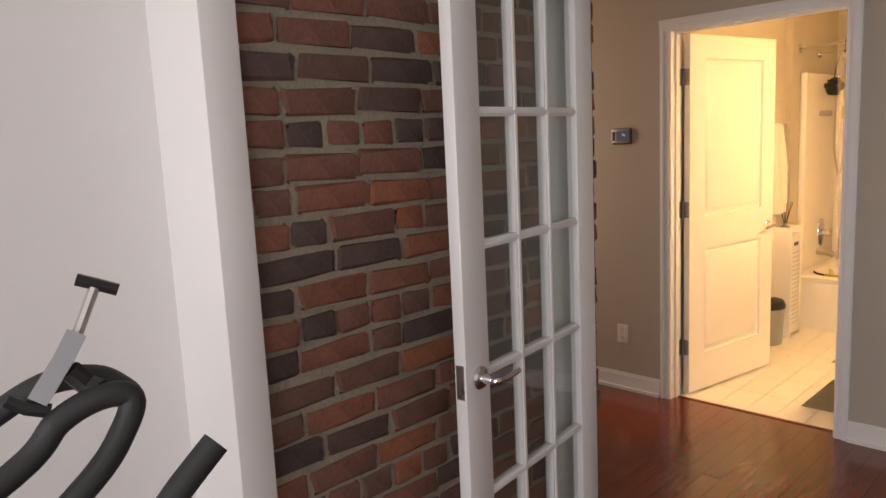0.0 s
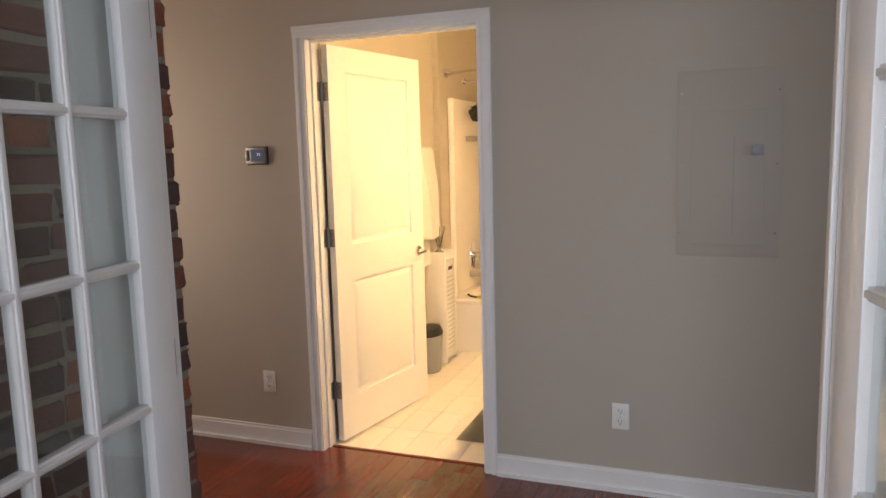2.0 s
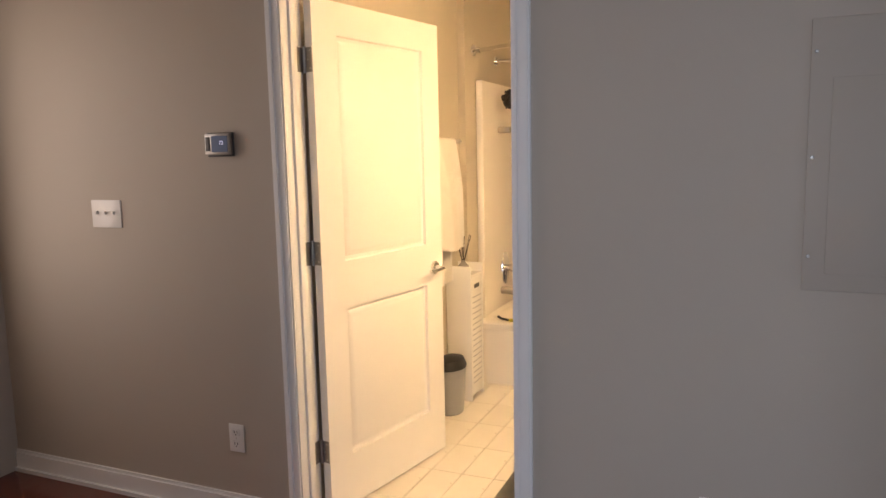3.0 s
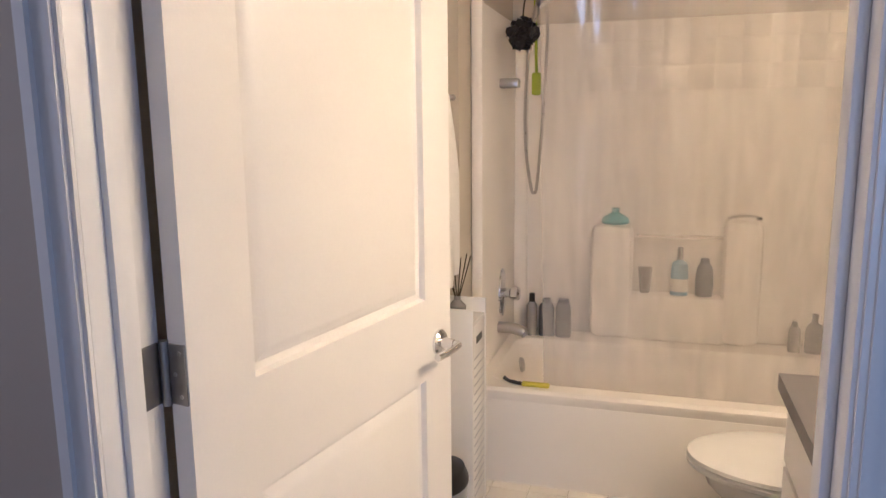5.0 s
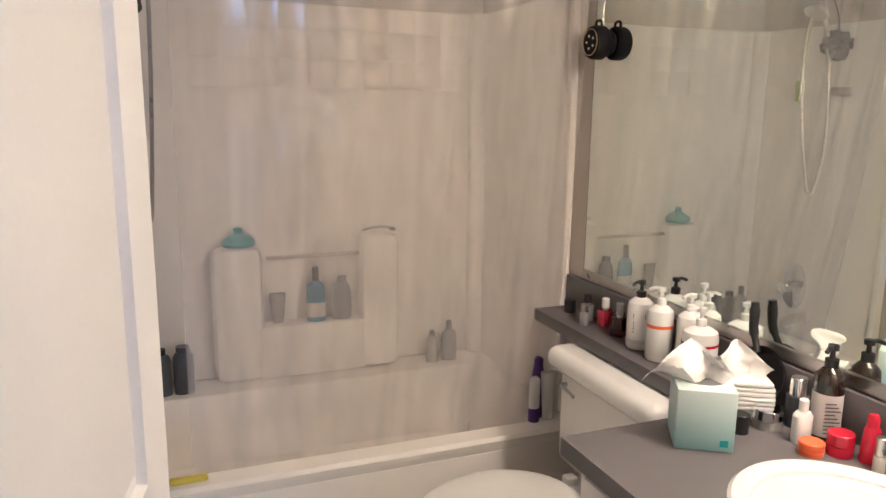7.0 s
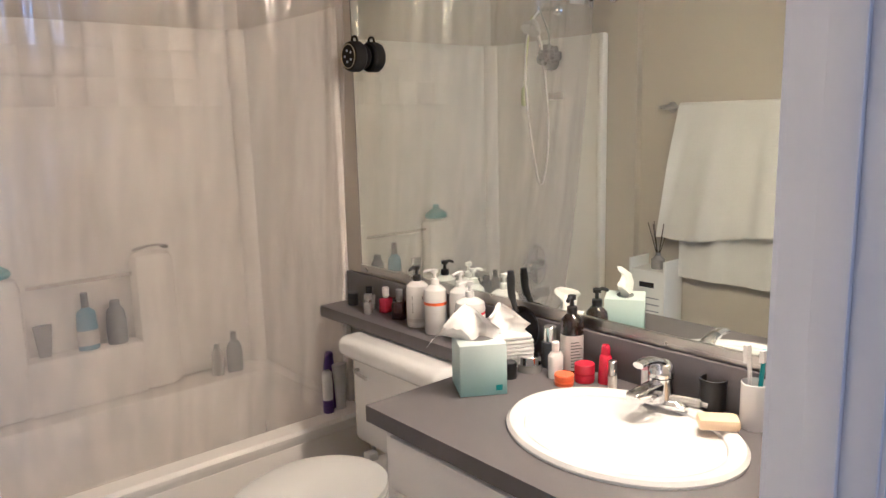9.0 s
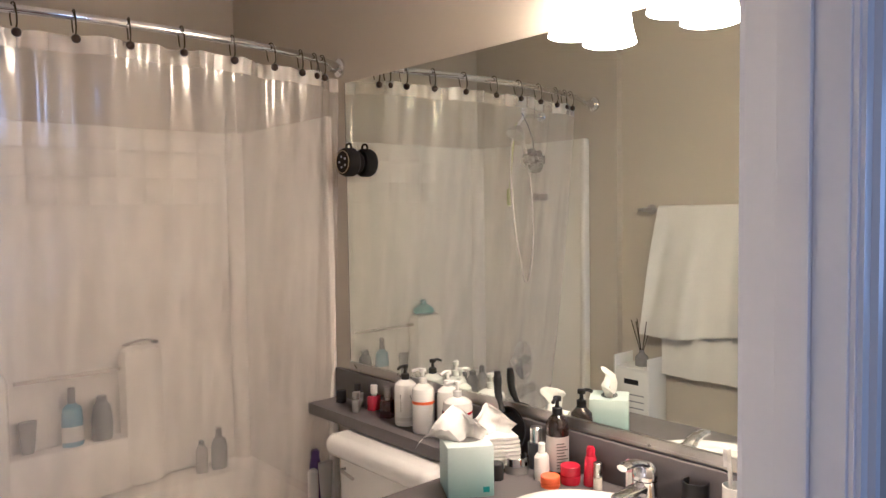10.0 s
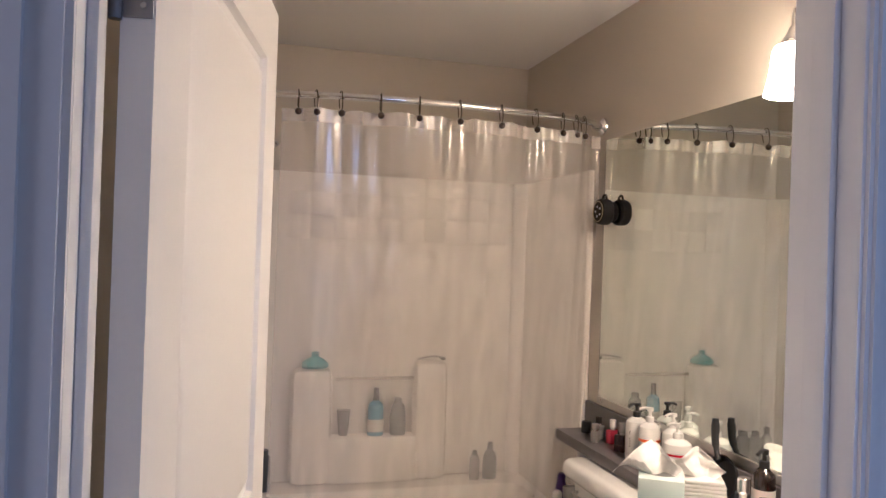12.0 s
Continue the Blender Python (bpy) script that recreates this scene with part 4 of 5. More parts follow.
# tub bottles
bottle("shampoo_bottle", -1.612, 6.46, Z_RIM, "dark grey shampoo bottle on the tub ledge", [(0, 0), (0.036, 0), (0.038, 0.01), (0.038, 0.14), (0.03, 0.16), (0, 0.165)], GREYB, plain_cap(0.02, 0.165, 0.022), BLACKP, sy=0.6, group="bath bottles")
bottle("shampoo_bottle", -1.53, 6.46, Z_RIM, "dark grey shampoo bottle on the tub ledge", [(0, 0), (0.036, 0), (0.038, 0.01), (0.038, 0.15), (0.03, 0.165), (0, 0.17)], GREYB, plain_cap(0.026, 0.17, 0.02), GREYB, sy=0.6, group="bath bottles")
bottle("hair_oil_bottle", -1.683, 6.455, Z_RIM, "black and clear bottle with striped label", [(0, 0), (0.024, 0), (0.026, 0.01), (0.026, 0.15), (0.015, 0.17), (0, 0.17)], CLEARG, plain_cap(0.014, 0.17, 0.04), BLACKP, group="bath bottles", category="bottle")
bottle("body_wash", -1.00, 6.52, 0.625, "pale blue pump bottle in the surround niche", [(0, 0), (0.038, 0), (0.04, 0.01), (0.04, 0.09), (0.036, 0.15), (0.014, 0.17), (0, 0.17)], BLUELIQ, plain_cap(0.014, 0.17, 0.06), DARKGREY, sy=0.7, group="bath bottles", band=(0.0405, 0.02, 0.08, LABELW))
bottle("body_wash", -0.89, 6.52, 0.625, "dark grey bottle in the surround niche", [(0, 0), (0.036, 0), (0.04, 0.01), (0.042, 0.08), (0.034, 0.14), (0.02, 0.155), (0, 0.155)], GREYB, plain_cap(0.02, 0.155, 0.025), GREYB, sy=0.7, group="bath bottles")
bottle("scrub_tube", -1.155, 6.53, 0.625, "grey white tube in the surround niche", [(0, 0), (0.02, 0), (0.024, 0.02), (0.033, 0.11), (0.034, 0.125), (0, 0.125)], CLEARG, sy=0.5, group="bath bottles", category="tube")
bottle("conditioner", -0.42, 6.48, Z_RIM, "dark grey conditioner bottle in the tub corner", [(0, 0), (0.034, 0), (0.037, 0.01), (0.037, 0.10), (0.028, 0.13), (0.014, 0.14), (0, 0.14)], GREYB, plain_cap(0.013, 0.14, 0.04), DARKGREY, sy=0.7, group="bath bottles")
bottle("conditioner", -0.50, 6.48, Z_RIM, "grey clear bottle in the tub corner", [(0, 0), (0.024, 0), (0.026, 0.01), (0.026, 0.10), (0.014, 0.12), (0, 0.12)], CLEARG, plain_cap(0.012, 0.12, 0.02), DARKGREY, group="bath bottles")
pf = thing("bath_pouf_dish", (-1.30, 6.525, 0.955), "teal silicone bath scrubber on the surround tower", "bath scrubber")
part("scrubber", lathe([(0, 0), (0.05, 0), (0.058, 0.012), (0.05, 0.03), (0.03, 0.045), (0.016, 0.052), (0.014, 0.062), (0.018, 0.072), (0, 0.078)], 24, sx=1.15), TEAL, pf)
rz = thing("razor", (-0.73, 6.525, 0.985), "silver razor lying on the surround tower", "razor")
part("handle", tube([(-0.07, 0, 0.008), (-0.02, 0, 0.018), (0.03, 0, 0.02), (0.055, 0, 0.014)], 0.0055, 8), NICKEL, rz)
part("blade_head", boxes((0.05, -0.02, 0.004, 0.072, 0.02, 0.016), bevel=0.003), DARKGREY, rz)
# tubes standing on the rim beside the wall
bottle("cream_tube", -0.372, 5.775, Z_RIM, "white tube with purple cap on the tub rim", [(0, 0.05), (0.020, 0.05), (0.021, 0.07), (0.021, 0.155), (0.012, 0.165), (0, 0.165)], WHITEP, plain_cap(0.0205, 0.0, 0.05), PURPLE, group="rim tubes", category="tube", sy=0.8)
bottle("cream_tube", -0.318, 5.772, Z_RIM, "grey and white squeeze tube on the tub rim", [(0, 0.0), (0.021, 0.0), (0.022, 0.03), (0.031, 0.165), (0.032, 0.18), (0, 0.18)], LABELW, group="rim tubes", category="tube", sy=0.45)
bottle("cream_tube", -0.342, 5.806, Z_RIM, "dark purple bottle on the tub rim", [(0, 0), (0.02, 0), (0.022, 0.01), (0.022, 0.17), (0.016, 0.2), (0.018, 0.215), (0.012, 0.225), (0, 0.225)], PURPLE, group="rim tubes")

# ---------- toilet ----------
wc = thing("toilet", (0, 0, 0), "white porcelain toilet with closed lid beside the tub", "toilet")
TYc = 5.27
part("tank", boxes((-0.435, TYc - 0.235, 0.40, X_M - 0.02, TYc + 0.235, 0.715), bevel=0.02), PORCELAIN, wc)
bm = boxes((-0.475, TYc - 0.272, 0.700, X_M - 0.012, TYc + 0.272, 0.776))
bmesh.ops.bevel(bm, geom=list(bm.edges), offset=0.036, segments=6, affect="EDGES", profile=0.5)
part("tank_lid", bm, PORCELAIN, wc)
lev = part("flush_lever", tube([(-0.436, TYc + 0.19, 0.665), (-0.452, TYc + 0.19, 0.665), (-0.458, TYc + 0.17, 0.663), (-0.458, TYc + 0.115, 0.655)], 0.006, 8), NICKEL, wc)


def oval(rows, cx, cy, n=36):
    """Rings of an egg shape, longer toward -x; rows of (half length, half width, height, shift)."""
    b = bmesh.new()
    rr = []
    for a, w, z, sft in rows:
        q = []
        for i in range(n):
            th_ = 2 * math.pi * i / n
            c, s = math.cos(th_), math.sin(th_)
            q.append(b.verts.new((cx + sft + a * c * (1.0 if c < 0 else 0.82), cy + w * s * (1 - 0.08 * max(0, -c)), z)))
        rr.append(q)
    for u, v in zip(rr, rr[1:]):
        for i in range(n):
            b.faces.new((u[i], u[(i + 1) % n], v[(i + 1) % n], v[i]))
    b.faces.new(list(reversed(rr[0])))
    b.faces.new(rr[-1])
    return b


part("bowl", oval([(0.17, 0.105, 0, 0.06), (0.17, 0.105, 0.03, 0.06), (0.14, 0.09, 0.12, 0.07), (0.17, 0.12, 0.22, 0.04), (0.235, 0.175, 0.33, 0.0), (0.245, 0.185, 0.375, 0), (0.23, 0.17, 0.385, 0)], -0.70, TYc), PORCELAIN, wc)
part("pedestal", boxes((-0.55, TYc - 0.10, 0, X_M - 0.06, TYc + 0.10, 0.40), bevel=0.03), PORCELAIN, wc)
part("seat", oval([(0.235, 0.178, 0.385, 0), (0.266, 0.194, 0.388, 0), (0.268, 0.196, 0.40, 0), (0.26, 0.19, 0.405, 0)], -0.728, TYc), WHITEP, wc)
part("lid", oval([(0.26, 0.19, 0.407, 0), (0.268, 0.196, 0.411, 0), (0.266, 0.194, 0.422, 0), (0.23, 0.172, 0.430, 0), (0.15, 0.11, 0.434, 0)], -0.728, TYc), WHITEP, wc)
for dy in (-0.0725, 0.0725):
    part("seat_hinge", boxes((-0.50, TYc + dy - 0.018, 0.385, -0.462, TYc + dy + 0.018, 0.425), bevel=0.006), WHITEP, wc)
br = thing("toilet_brush", (-0.292, 5.60, 0), "slim brushed metal toilet brush stand", "toilet brush")
part("holder", lathe([(0, 0), (0.045, 0), (0.045, 0.20), (0.04, 0.21), (0, 0.21)], 20), NICKEL, br)
part("handle", tube([(0, 0, 0.2), (0.0, 0, 0.55)], 0.007, 8, smooth=False), NICKEL, br)

# ---------- vanity ----------
van = thing("vanity_cabinet", Matrix.Identity(4), "white vanity cabinet below a grey laminate top", "vanity")
part("body", boxes((-0.785, Y_W2 + 0.003, 0.10, X_M - 0.003, 4.825, 0.782), bevel=0.002), DOORWHITE, van)
part("toe_kick", boxes((-0.72, Y_W2 + 0.003, 0, X_M - 0.003, 4.80, 0.10)), DOORWHITE, van)
for y0, y1 in ((3.90, 4.34), (4.35, 4.79)):
    dd = part("door", boxes((-0.803, y0, 0.13, -0.785, y1, 0.62), bevel=0.003), DOORWHITE, van)
    part("drawer_front", boxes((-0.803, y0, 0.635, -0.785, y1, 0.765), bevel=0.003), DOORWHITE, van)
    part("knob", lathe([(0, 0), (0.006, 0), (0.006, 0.012), (0.014, 0.018), (0.013, 0.026), (0, 0.028)], 14, turn=pose(-0.803, y1 - 0.05 if y0 < 4 else y0 + 0.05, 0.56, 0, -90, 0)), NICKEL, dd)
top = thing("countertop", Matrix.Identity(4), "grey-brown laminate vanity top running as a shelf over the toilet tank", "vanity top")
SCX, SCY, SRX, SRY = -0.515, 4.355, 0.215, 0.262
bm = bmesh.new()
# top slab with an oval basin cut-out
n = 48
cut = [(SCX + (SRX - 0.03) * math.cos(2 * math.pi * i / n), SCY + (SRY - 0.03) * math.sin(2 * math.pi * i / n)) for i in range(n)]


def rim_point(c):
    x0, x1, y0, y1 = -0.815, X_M - 0.002, Y_W2 + 0.002, 4.862
    dx, dy = c[0] - SCX, c[1] - SCY
    k = min((x1 - SCX) / dx if dx > 1e-6 else 9e9, (x0 - SCX) / dx if dx < -1e-6 else 9e9, (y1 - SCY) / dy if dy > 1e-6 else 9e9, (y0 - SCY) / dy if dy < -1e-6 else 9e9)
    return SCX + dx * k, SCY + dy * k


corners = [(-0.815, 4.862), (X_M - 0.002, 4.862), (X_M - 0.002, Y_W2 + 0.002), (-0.815, Y_W2 + 0.002)]
angs = sorted([math.atan2(c[1] - SCY, c[0] - SCX) for c in cut] + [math.atan2(c[1] - SCY, c[0] - SCX) for c in corners])
inner = [(SCX + (SRX - 0.03) * math.cos(a), SCY + (SRY - 0.03) * math.sin(a)) for a in angs]
outer = [rim_point((SCX + math.cos(a), SCY + math.sin(a))) for a in angs]
lay = {}
for z in (Z_T, Z_T - 0.04):
    lay[z] = ([bm.verts.new((*c, z)) for c in inner], [bm.verts.new((*c, z)) for c in outer])
k = len(angs)
for i in range(k):
    j = (i + 1) % k
    (ti, to), (bi, bo) = lay[Z_T], lay[Z_T - 0.04]
    bm.faces.new((ti[i], ti[j], to[j], to[i]))
    bm.faces.new((bi[i], bo[i], bo[j], bi[j]))
    bm.faces.new((to[i], to[j], bo[j], bo[i]))
    bm.faces.new((ti[i], bi[i], bi[j], ti[j]))
part("slab", bm, LAMINATE, top)
part("shelf", boxes((-0.390, 4.8625, Z_T - 0.04, X_M - 0.002, 5.765, Z_T), bevel=0.0015), LAMINATE, top)
part("backsplash", boxes((X_M - 0.022, Y_W2 + 0.002, Z_T + 0.0005, X_M - 0.002, 5.785, 0.930), bevel=0.002), LAMINATE, top)
basin = thing("wash_basin", (SCX, SCY, Z_T), "white oval porcelain drop-in basin", "basin")
part("bowl", lathe([(0.86, 0.0), (1.0, 0.0), (1.0, 0.006), (0.97, 0.013), (0.90, 0.014), (0.84, 0.006), (0.80, -0.02), (0.72, -0.07), (0.5, -0.115), (0.15, -0.13), (0.09, -0.132)], 56, sx=SRX, sy=SRY), PORCELAIN, basin)
part("drain", lathe([(0, -0.131), (0.022, -0.131), (0.02, -0.127), (0, -0.127)], 18), CHROME, basin)
fau = thing("faucet", (-0.335, 4.375, Z_T + 0.012), "chrome single-lever basin faucet", "faucet")
part("base_plate", lathe([(0, 0), (1, 0), (1, 0.008), (0.8, 0.016), (0, 0.018)], 28, sx=0.03, sy=0.07), CHROME, fau)
part("column", lathe([(0.034, 0.008), (0.030, 0.03), (0.028, 0.055), (0.029, 0.062), (0, 0.063)], 24), CHROME, fau)
bm = boxes((-0.115, -0.021, 0.022, 0.005, 0.021, 0.056))
for v in bm.verts:
    if v.co.x < -0.1:
        v.co.z -= 0.004 if v.co.z > 0.04 else -0.004
        v.co.y *= 0.8
bmesh.ops.bevel(bm, geom=list(bm.edges), offset=0.006, segments=3, affect="EDGES", profile=0.5)
part("spout", bm, CHROME, fau)
part("lever_dome", lathe([(0, 0.064), (0.029, 0.064), (0.030, 0.074), (0.026, 0.090), (0.016, 0.101), (0, 0.105)], 24), CHROME, fau)
bm = tube([(0.0, 0, 0.092), (-0.03, 0, 0.106), (-0.065, 0, 0.112), (-0.092, 0, 0.110)], [0.011, 0.010, 0.009, 0.008], 12)
for v in bm.verts:
    v.co.y *= 1.7
part("lever", bm, CHROME, fau)
part("pop_up_rod", tube([(0.037, 0, 0.01), (0.037, 0, 0.085)], 0.003, 8, smooth=False), CHROME, fau)

mir = thing("mirror", Matrix.Identity(4), "large frameless wall mirror above the vanity backsplash", "mirror")
part("silvered_glass", boxes((X_M - 0.007, Y_W2 + 0.004, 0.955, X_M - 0.002, 5.700, 2.0)), MIRROR, mir)
part("channel", boxes((X_M - 0.013, Y_W2 + 0.004, 0.945, X_M - 0.0075, 5.702, 0.964), (X_M - 0.013, Y_W2 + 0.004, 0.938, X_M - 0.002, 5.702, 0.9445)), NICKEL, mir, "aluminium channel under the mirror")
part("edge_strip", boxes((X_M - 0.0075, 5.7002, 0.955, X_M - 0.002, 5.7025, 2.0)), DARKGREY, mir)

spk = thing("suction_speaker", Matrix.Translation((X_M - 0.007, 5.632, 1.705)) @ Matrix.Diagonal((1.4, 1.4, 1.4, 1)), "round black shower speaker stuck to the mirror by a suction cup", "speaker")
part("suction_cup", lathe([(0, 0), (0.030, 0), (0.024, 0.008), (0.014, 0.012), (0, 0.012)], 24, turn=pose(0, 0, 0, 0, -90, 0)), SPEAKERP, spk)
part("body", lathe([(0, 0.010), (0.032, 0.010), (0.037, 0.016), (0.037, 0.036), (0.034, 0.043), (0.028, 0.045), (0, 0.045)], 28, turn=pose(0, 0, 0, 0, -90, 0)), SPEAKERP, spk)
part("ring", tube([(-0.0458, 0.0285 * math.cos(math.pi * i / 14), 0.0285 * math.sin(math.pi * i / 14)) for i in range(29)], 0.0011, 6, 1), mat("tarnished_gold", (0.50, 0.40, 0.24), 0.35, 0.8), spk, "gold coloured ring")
part("loop", tube([(-0.025, -0.012, 0.033), (-0.025, -0.008, 0.046), (-0.025, 0.008, 0.046), (-0.025, 0.012, 0.033)], 0.003, 6), SPEAKERP, spk)
for a in range(5):
    part("button", lathe([(0, 0.045), (0.003, 0.045), (0.003, 0.0465), (0, 0.0465)], 8, turn=pose(0, 0.014 * math.cos(a * 1.2566), 0.014 * math.sin(a * 1.2566), 0, -90, 0)), LABELW, spk)

# vanity light: plate, arms and lit bell shades
vl = thing("vanity_light", (X_M, 4.305, 2.17), "nickel vanity light with lit opal glass bell shades", "wall lamp")
part("back_plate", boxes((-0.024, -0.13, -0.05, 0.0, 0.13, 0.05), bevel=0.010), NICKEL, vl)
part("rail", tube([(-0.034, -0.30, 0.0), (-0.034, 0.30, 0.0)], 0.010, 10, smooth=False), NICKEL, vl)
for dy in (-0.28, 0.0, 0.28):
    arm = part("arm", tube([(-0.034, dy, 0.0), (-0.05, dy, 0.010), (-0.072, dy, 0.004), (-0.078, dy, -0.02), (-0.078, dy, -0.05)], 0.007, 10), NICKEL, vl)
    part("socket_cup", lathe([(0.0, -0.045), (0.013, -0.045), (0.018, -0.06), (0.034, -0.085), (0.034, -0.09), (0, -0.09)], 20, at=(-0.078, dy, 0)), NICKEL, arm)
    b2 = lathe([(0.030, -0.088), (0.044, -0.093), (0.050, -0.107), (0.053, -0.14), (0.060, -0.185), (0.069, -0.217), (0.064, -0.219), (0.055, -0.185), (0.047, -0.14), (0.02, -0.10)], 28, at=(-0.078, dy, 0))
    part("shade", b2, SHADE, vl, "lit opal glass bell shade")
    bulb = area_lamp("bulb_light", Matrix.Translation((X_M - 0.078, 4.305 + dy, 2.17 - 0.222)), 0.10, 0.10, BULB_W, LAMP_COLOUR)
    bulb.data.shape = "DISK"
vent = thing("ceiling_vent", (-0.85, 5.05, Z_C), "white slatted bathroom ceiling vent", "ceiling vent")
part("frame", boxes((-0.14, -0.14, -0.012, 0.14, -0.11, 0), (-0.14, 0.11, -0.012, 0.14, 0.14, 0), (-0.14, -0.11, -0.012, -0.11, 0.11, 0), (0.11, -0.11, -0.012, 0.14, 0.11, 0), bevel=0.003), WHITEP, vent)
part("backing", boxes((-0.11, -0.11, -0.003, 0.11, 0.11, 0)), DARKGREY, vent)
for i in range(12):
    part("slat", boxes((-0.11, -0.10 + i * 0.018, -0.011, 0.11, -0.092 + i * 0.018, -0.004)), WHITEP, vent)

# ---------- towel, hamper cabinet, bin, mats ----------
bar = thing("towel_bar", (X_B, 5.13, 1.515), "brushed nickel towel bar on the wall", "towel bar")
for dy in (-0.30, 0.30):
    part("post", lathe([(0, 0), (0.026, 0), (0.024, 0.008), (0.011, 0.014), (0.011, 0.075), (0, 0.078)], 18, turn=pose(0, dy, 0, 0, 90, 0)), NICKEL, bar)
part("rod", tube([(0.066, -0.33, 0), (0.066, 0.33, 0)], 0.008, 10, smooth=False), NICKEL, bar)


def towel_bm(y0, y1, front, back, bx):
    b = bmesh.new()
    ny, path = 36, []
    for i in range(13):
        path.append((0.026, -back * (1 - i / 12), -1))
    for i in range(7):
        a = math.pi * i / 6
        path.append((0.011 * -math.cos(a), 0.012 * math.sin(a), 0))
    for i in range(25):
        path.append((0.026, -front * i / 24, 1))
    grid = []
    for px, pz, s in path:
        row = []
        for i in range(ny + 1):
            u = i / ny
            y = y0 + (y1 - y0) * u
            deep = min(1.0, -pz / 0.25) if pz < 0 else 0.0
            w = 0.020 * math.sin(u * 12 + 0.8 + pz) + 0.009 * math.sin(u * 27 + pz * 4)
            x = (px * s if s else px) * (0.45 + 0.2 * deep if s else 1.0) + (w * deep + 0.01 * deep) * (1 if s >= 0 else 0.4)
            drop = (0.035 * math.sin(u * 3.0 + 2.2) if s == 1 else 0.0) * (-pz / front if pz < 0 else 0)
            skew = (0.13 * max(0, -pz / front)) * (u - 0.2) if s == 1 else 0
            row.append(b.verts.new((bx + x, y + skew, pz + drop)))
        grid.append(row)
    for p, q in zip(grid, grid[1:]):
        for i in range(ny):
            b.faces.new((p[i], p[i + 1], q[i + 1], q[i]))
    bmesh.ops.recalc_face_normals(b, faces=b.faces)
    bmesh.ops.solidify(b, geom=list(b.faces), thickness=0.006)
    return b


tw = thing("towel", (X_B, 5.11, 1.515), "white terry bath towel folded over the towel bar", "towel")
part("cloth", towel_bm(-0.25, 0.235, 0.58, 0.80, 0.066), TOWEL, tw)

hm = thing("hamper_cabinet", (X_B + 0.005, 5.345, 0), "slim white slotted storage cabinet with raised sides", "cabinet")
part("side", boxes((0, 0, 0, 0.155, 0.012, 0.80), bevel=0.003), WHITEP, hm)
part("side", boxes((0, 0.188, 0, 0.155, 0.20, 0.80), bevel=0.003), WHITEP, hm)
part("shelf_top", boxes((0, 0.012, 0.735, 0.150, 0.188, 0.747)), WHITEP, hm)
part("back", boxes((0, 0.012, 0.03, 0.008, 0.188, 0.735)), WHITEP, hm)
fr = part("front", boxes((0.140, 0.012, 0.03, 0.152, 0.188, 0.735), bevel=0.002), WHITEP, hm)
# cabinet holes not cut: darker strips on the front paint their shade
part("handle_slot_shade", boxes((0.1515, 0.06, 0.665, 0.1535, 0.14, 0.69)), BLACKP, fr)
for i in range(17):
    part("slot_shade", boxes((0.1515, 0.03, 0.10 + i * 0.032, 0.1532, 0.17, 0.106 + i * 0.032)), GREYP, fr)
rd = thing("reed_diffuser", (X_B + 0.08, 5.435, 0.747), "clear reed diffuser with dark sticks on the slim cabinet", "reed diffuser")
part("jar", lathe([(0, 0), (0.03, 0), (0.032, 0.006), (0.032, 0.045), (0.012, 0.065), (0.012, 0.08), (0, 0.08)], 18), CLEARG, rd)
for i in range(6):
    a = i * 1.05
    part("reed", tube([(-0.008 * math.cos(a), -0.008 * math.sin(a), 0.02), (0.05 * math.cos(a), 0.05 * math.sin(a), 0.225)], 0.0022, 6, smooth=False), REED, rd)
bn = thing("trash_bin", (X_B + 0.105, 5.16, 0), "small grey bin with black swing lid", "bin")
part("body", lathe([(0, 0), (0.075, 0), (0.08, 0.01), (0.098, 0.26), (0, 0.26)], 24, sx=0.8, sy=1.1), GREYP, bn)
part("lid", lathe([(0, 0.26), (0.102, 0.26), (0.102, 0.275), (0.085, 0.31), (0.04, 0.325), (0, 0.327)], 24, sx=0.8, sy=1.1), BLACKP, bn)


def bath_mat(x0, y0, x1, y1, label):
    t = thing("bath_mat", ((x0 + x1) / 2, (y0 + y1) / 2, 0), label, "bath mat", "bath mats")
    b = bmesh.new()
    w, l = (x1 - x0) / 2, (y1 - y0) / 2
    nx, ny = 30, 36
    g = [[b.verts.new((-w + 2 * w * i / nx, -l + 2 * l * j / ny, 0.004 + 0.014 * min(1, 6 * min(i / nx, 1 - i / nx, j / ny, 1 - j / ny)) * (0.75 + 0.25 * math.cos(j * 1.05)))) for i in range(nx + 1)] for j in range(ny + 1)]
    for p, q in zip(g, g[1:]):
        for i in range(nx):
            b.faces.new((p[i], p[i + 1], q[i + 1], q[i]))
    bmesh.ops.solidify(b, geom=list(b.faces), thickness=0.003)
    part("fabric", b, MAT, t)


bath_mat(-1.19, 4.06, -0.82, 4.60, "soft grey ribbed bath mat in front of the vanity")
bath_mat(-1.30, 4.93, -0.72, 5.47, "soft grey contour bath mat in front of the tub")

# ---------- things on the vanity and shelf ----------
tb = thing("tissue_box", pose(-0.545, 4.755, Z_T, 0, 0, -32), "cube tissue box printed in fading teal, one tissue pulled out", "tissue box")
part("carton", boxes((-0.058, -0.058, 0, 0.058, 0.058, 0.128), bevel=0.003), TEALBOX, tb)
part("mark", boxes((0.030, -0.0588, 0.012, 0.046, -0.0582, 0.026)), TEAL, tb)
# no hole in the carton: a dark disc paints the shade inside it
part("opening", lathe([(0, 0.1282), (0.036, 0.1282), (0.036, 0.1287), (0, 0.1287)], 20, sx=1.1, sy=0.7), INK, tb)


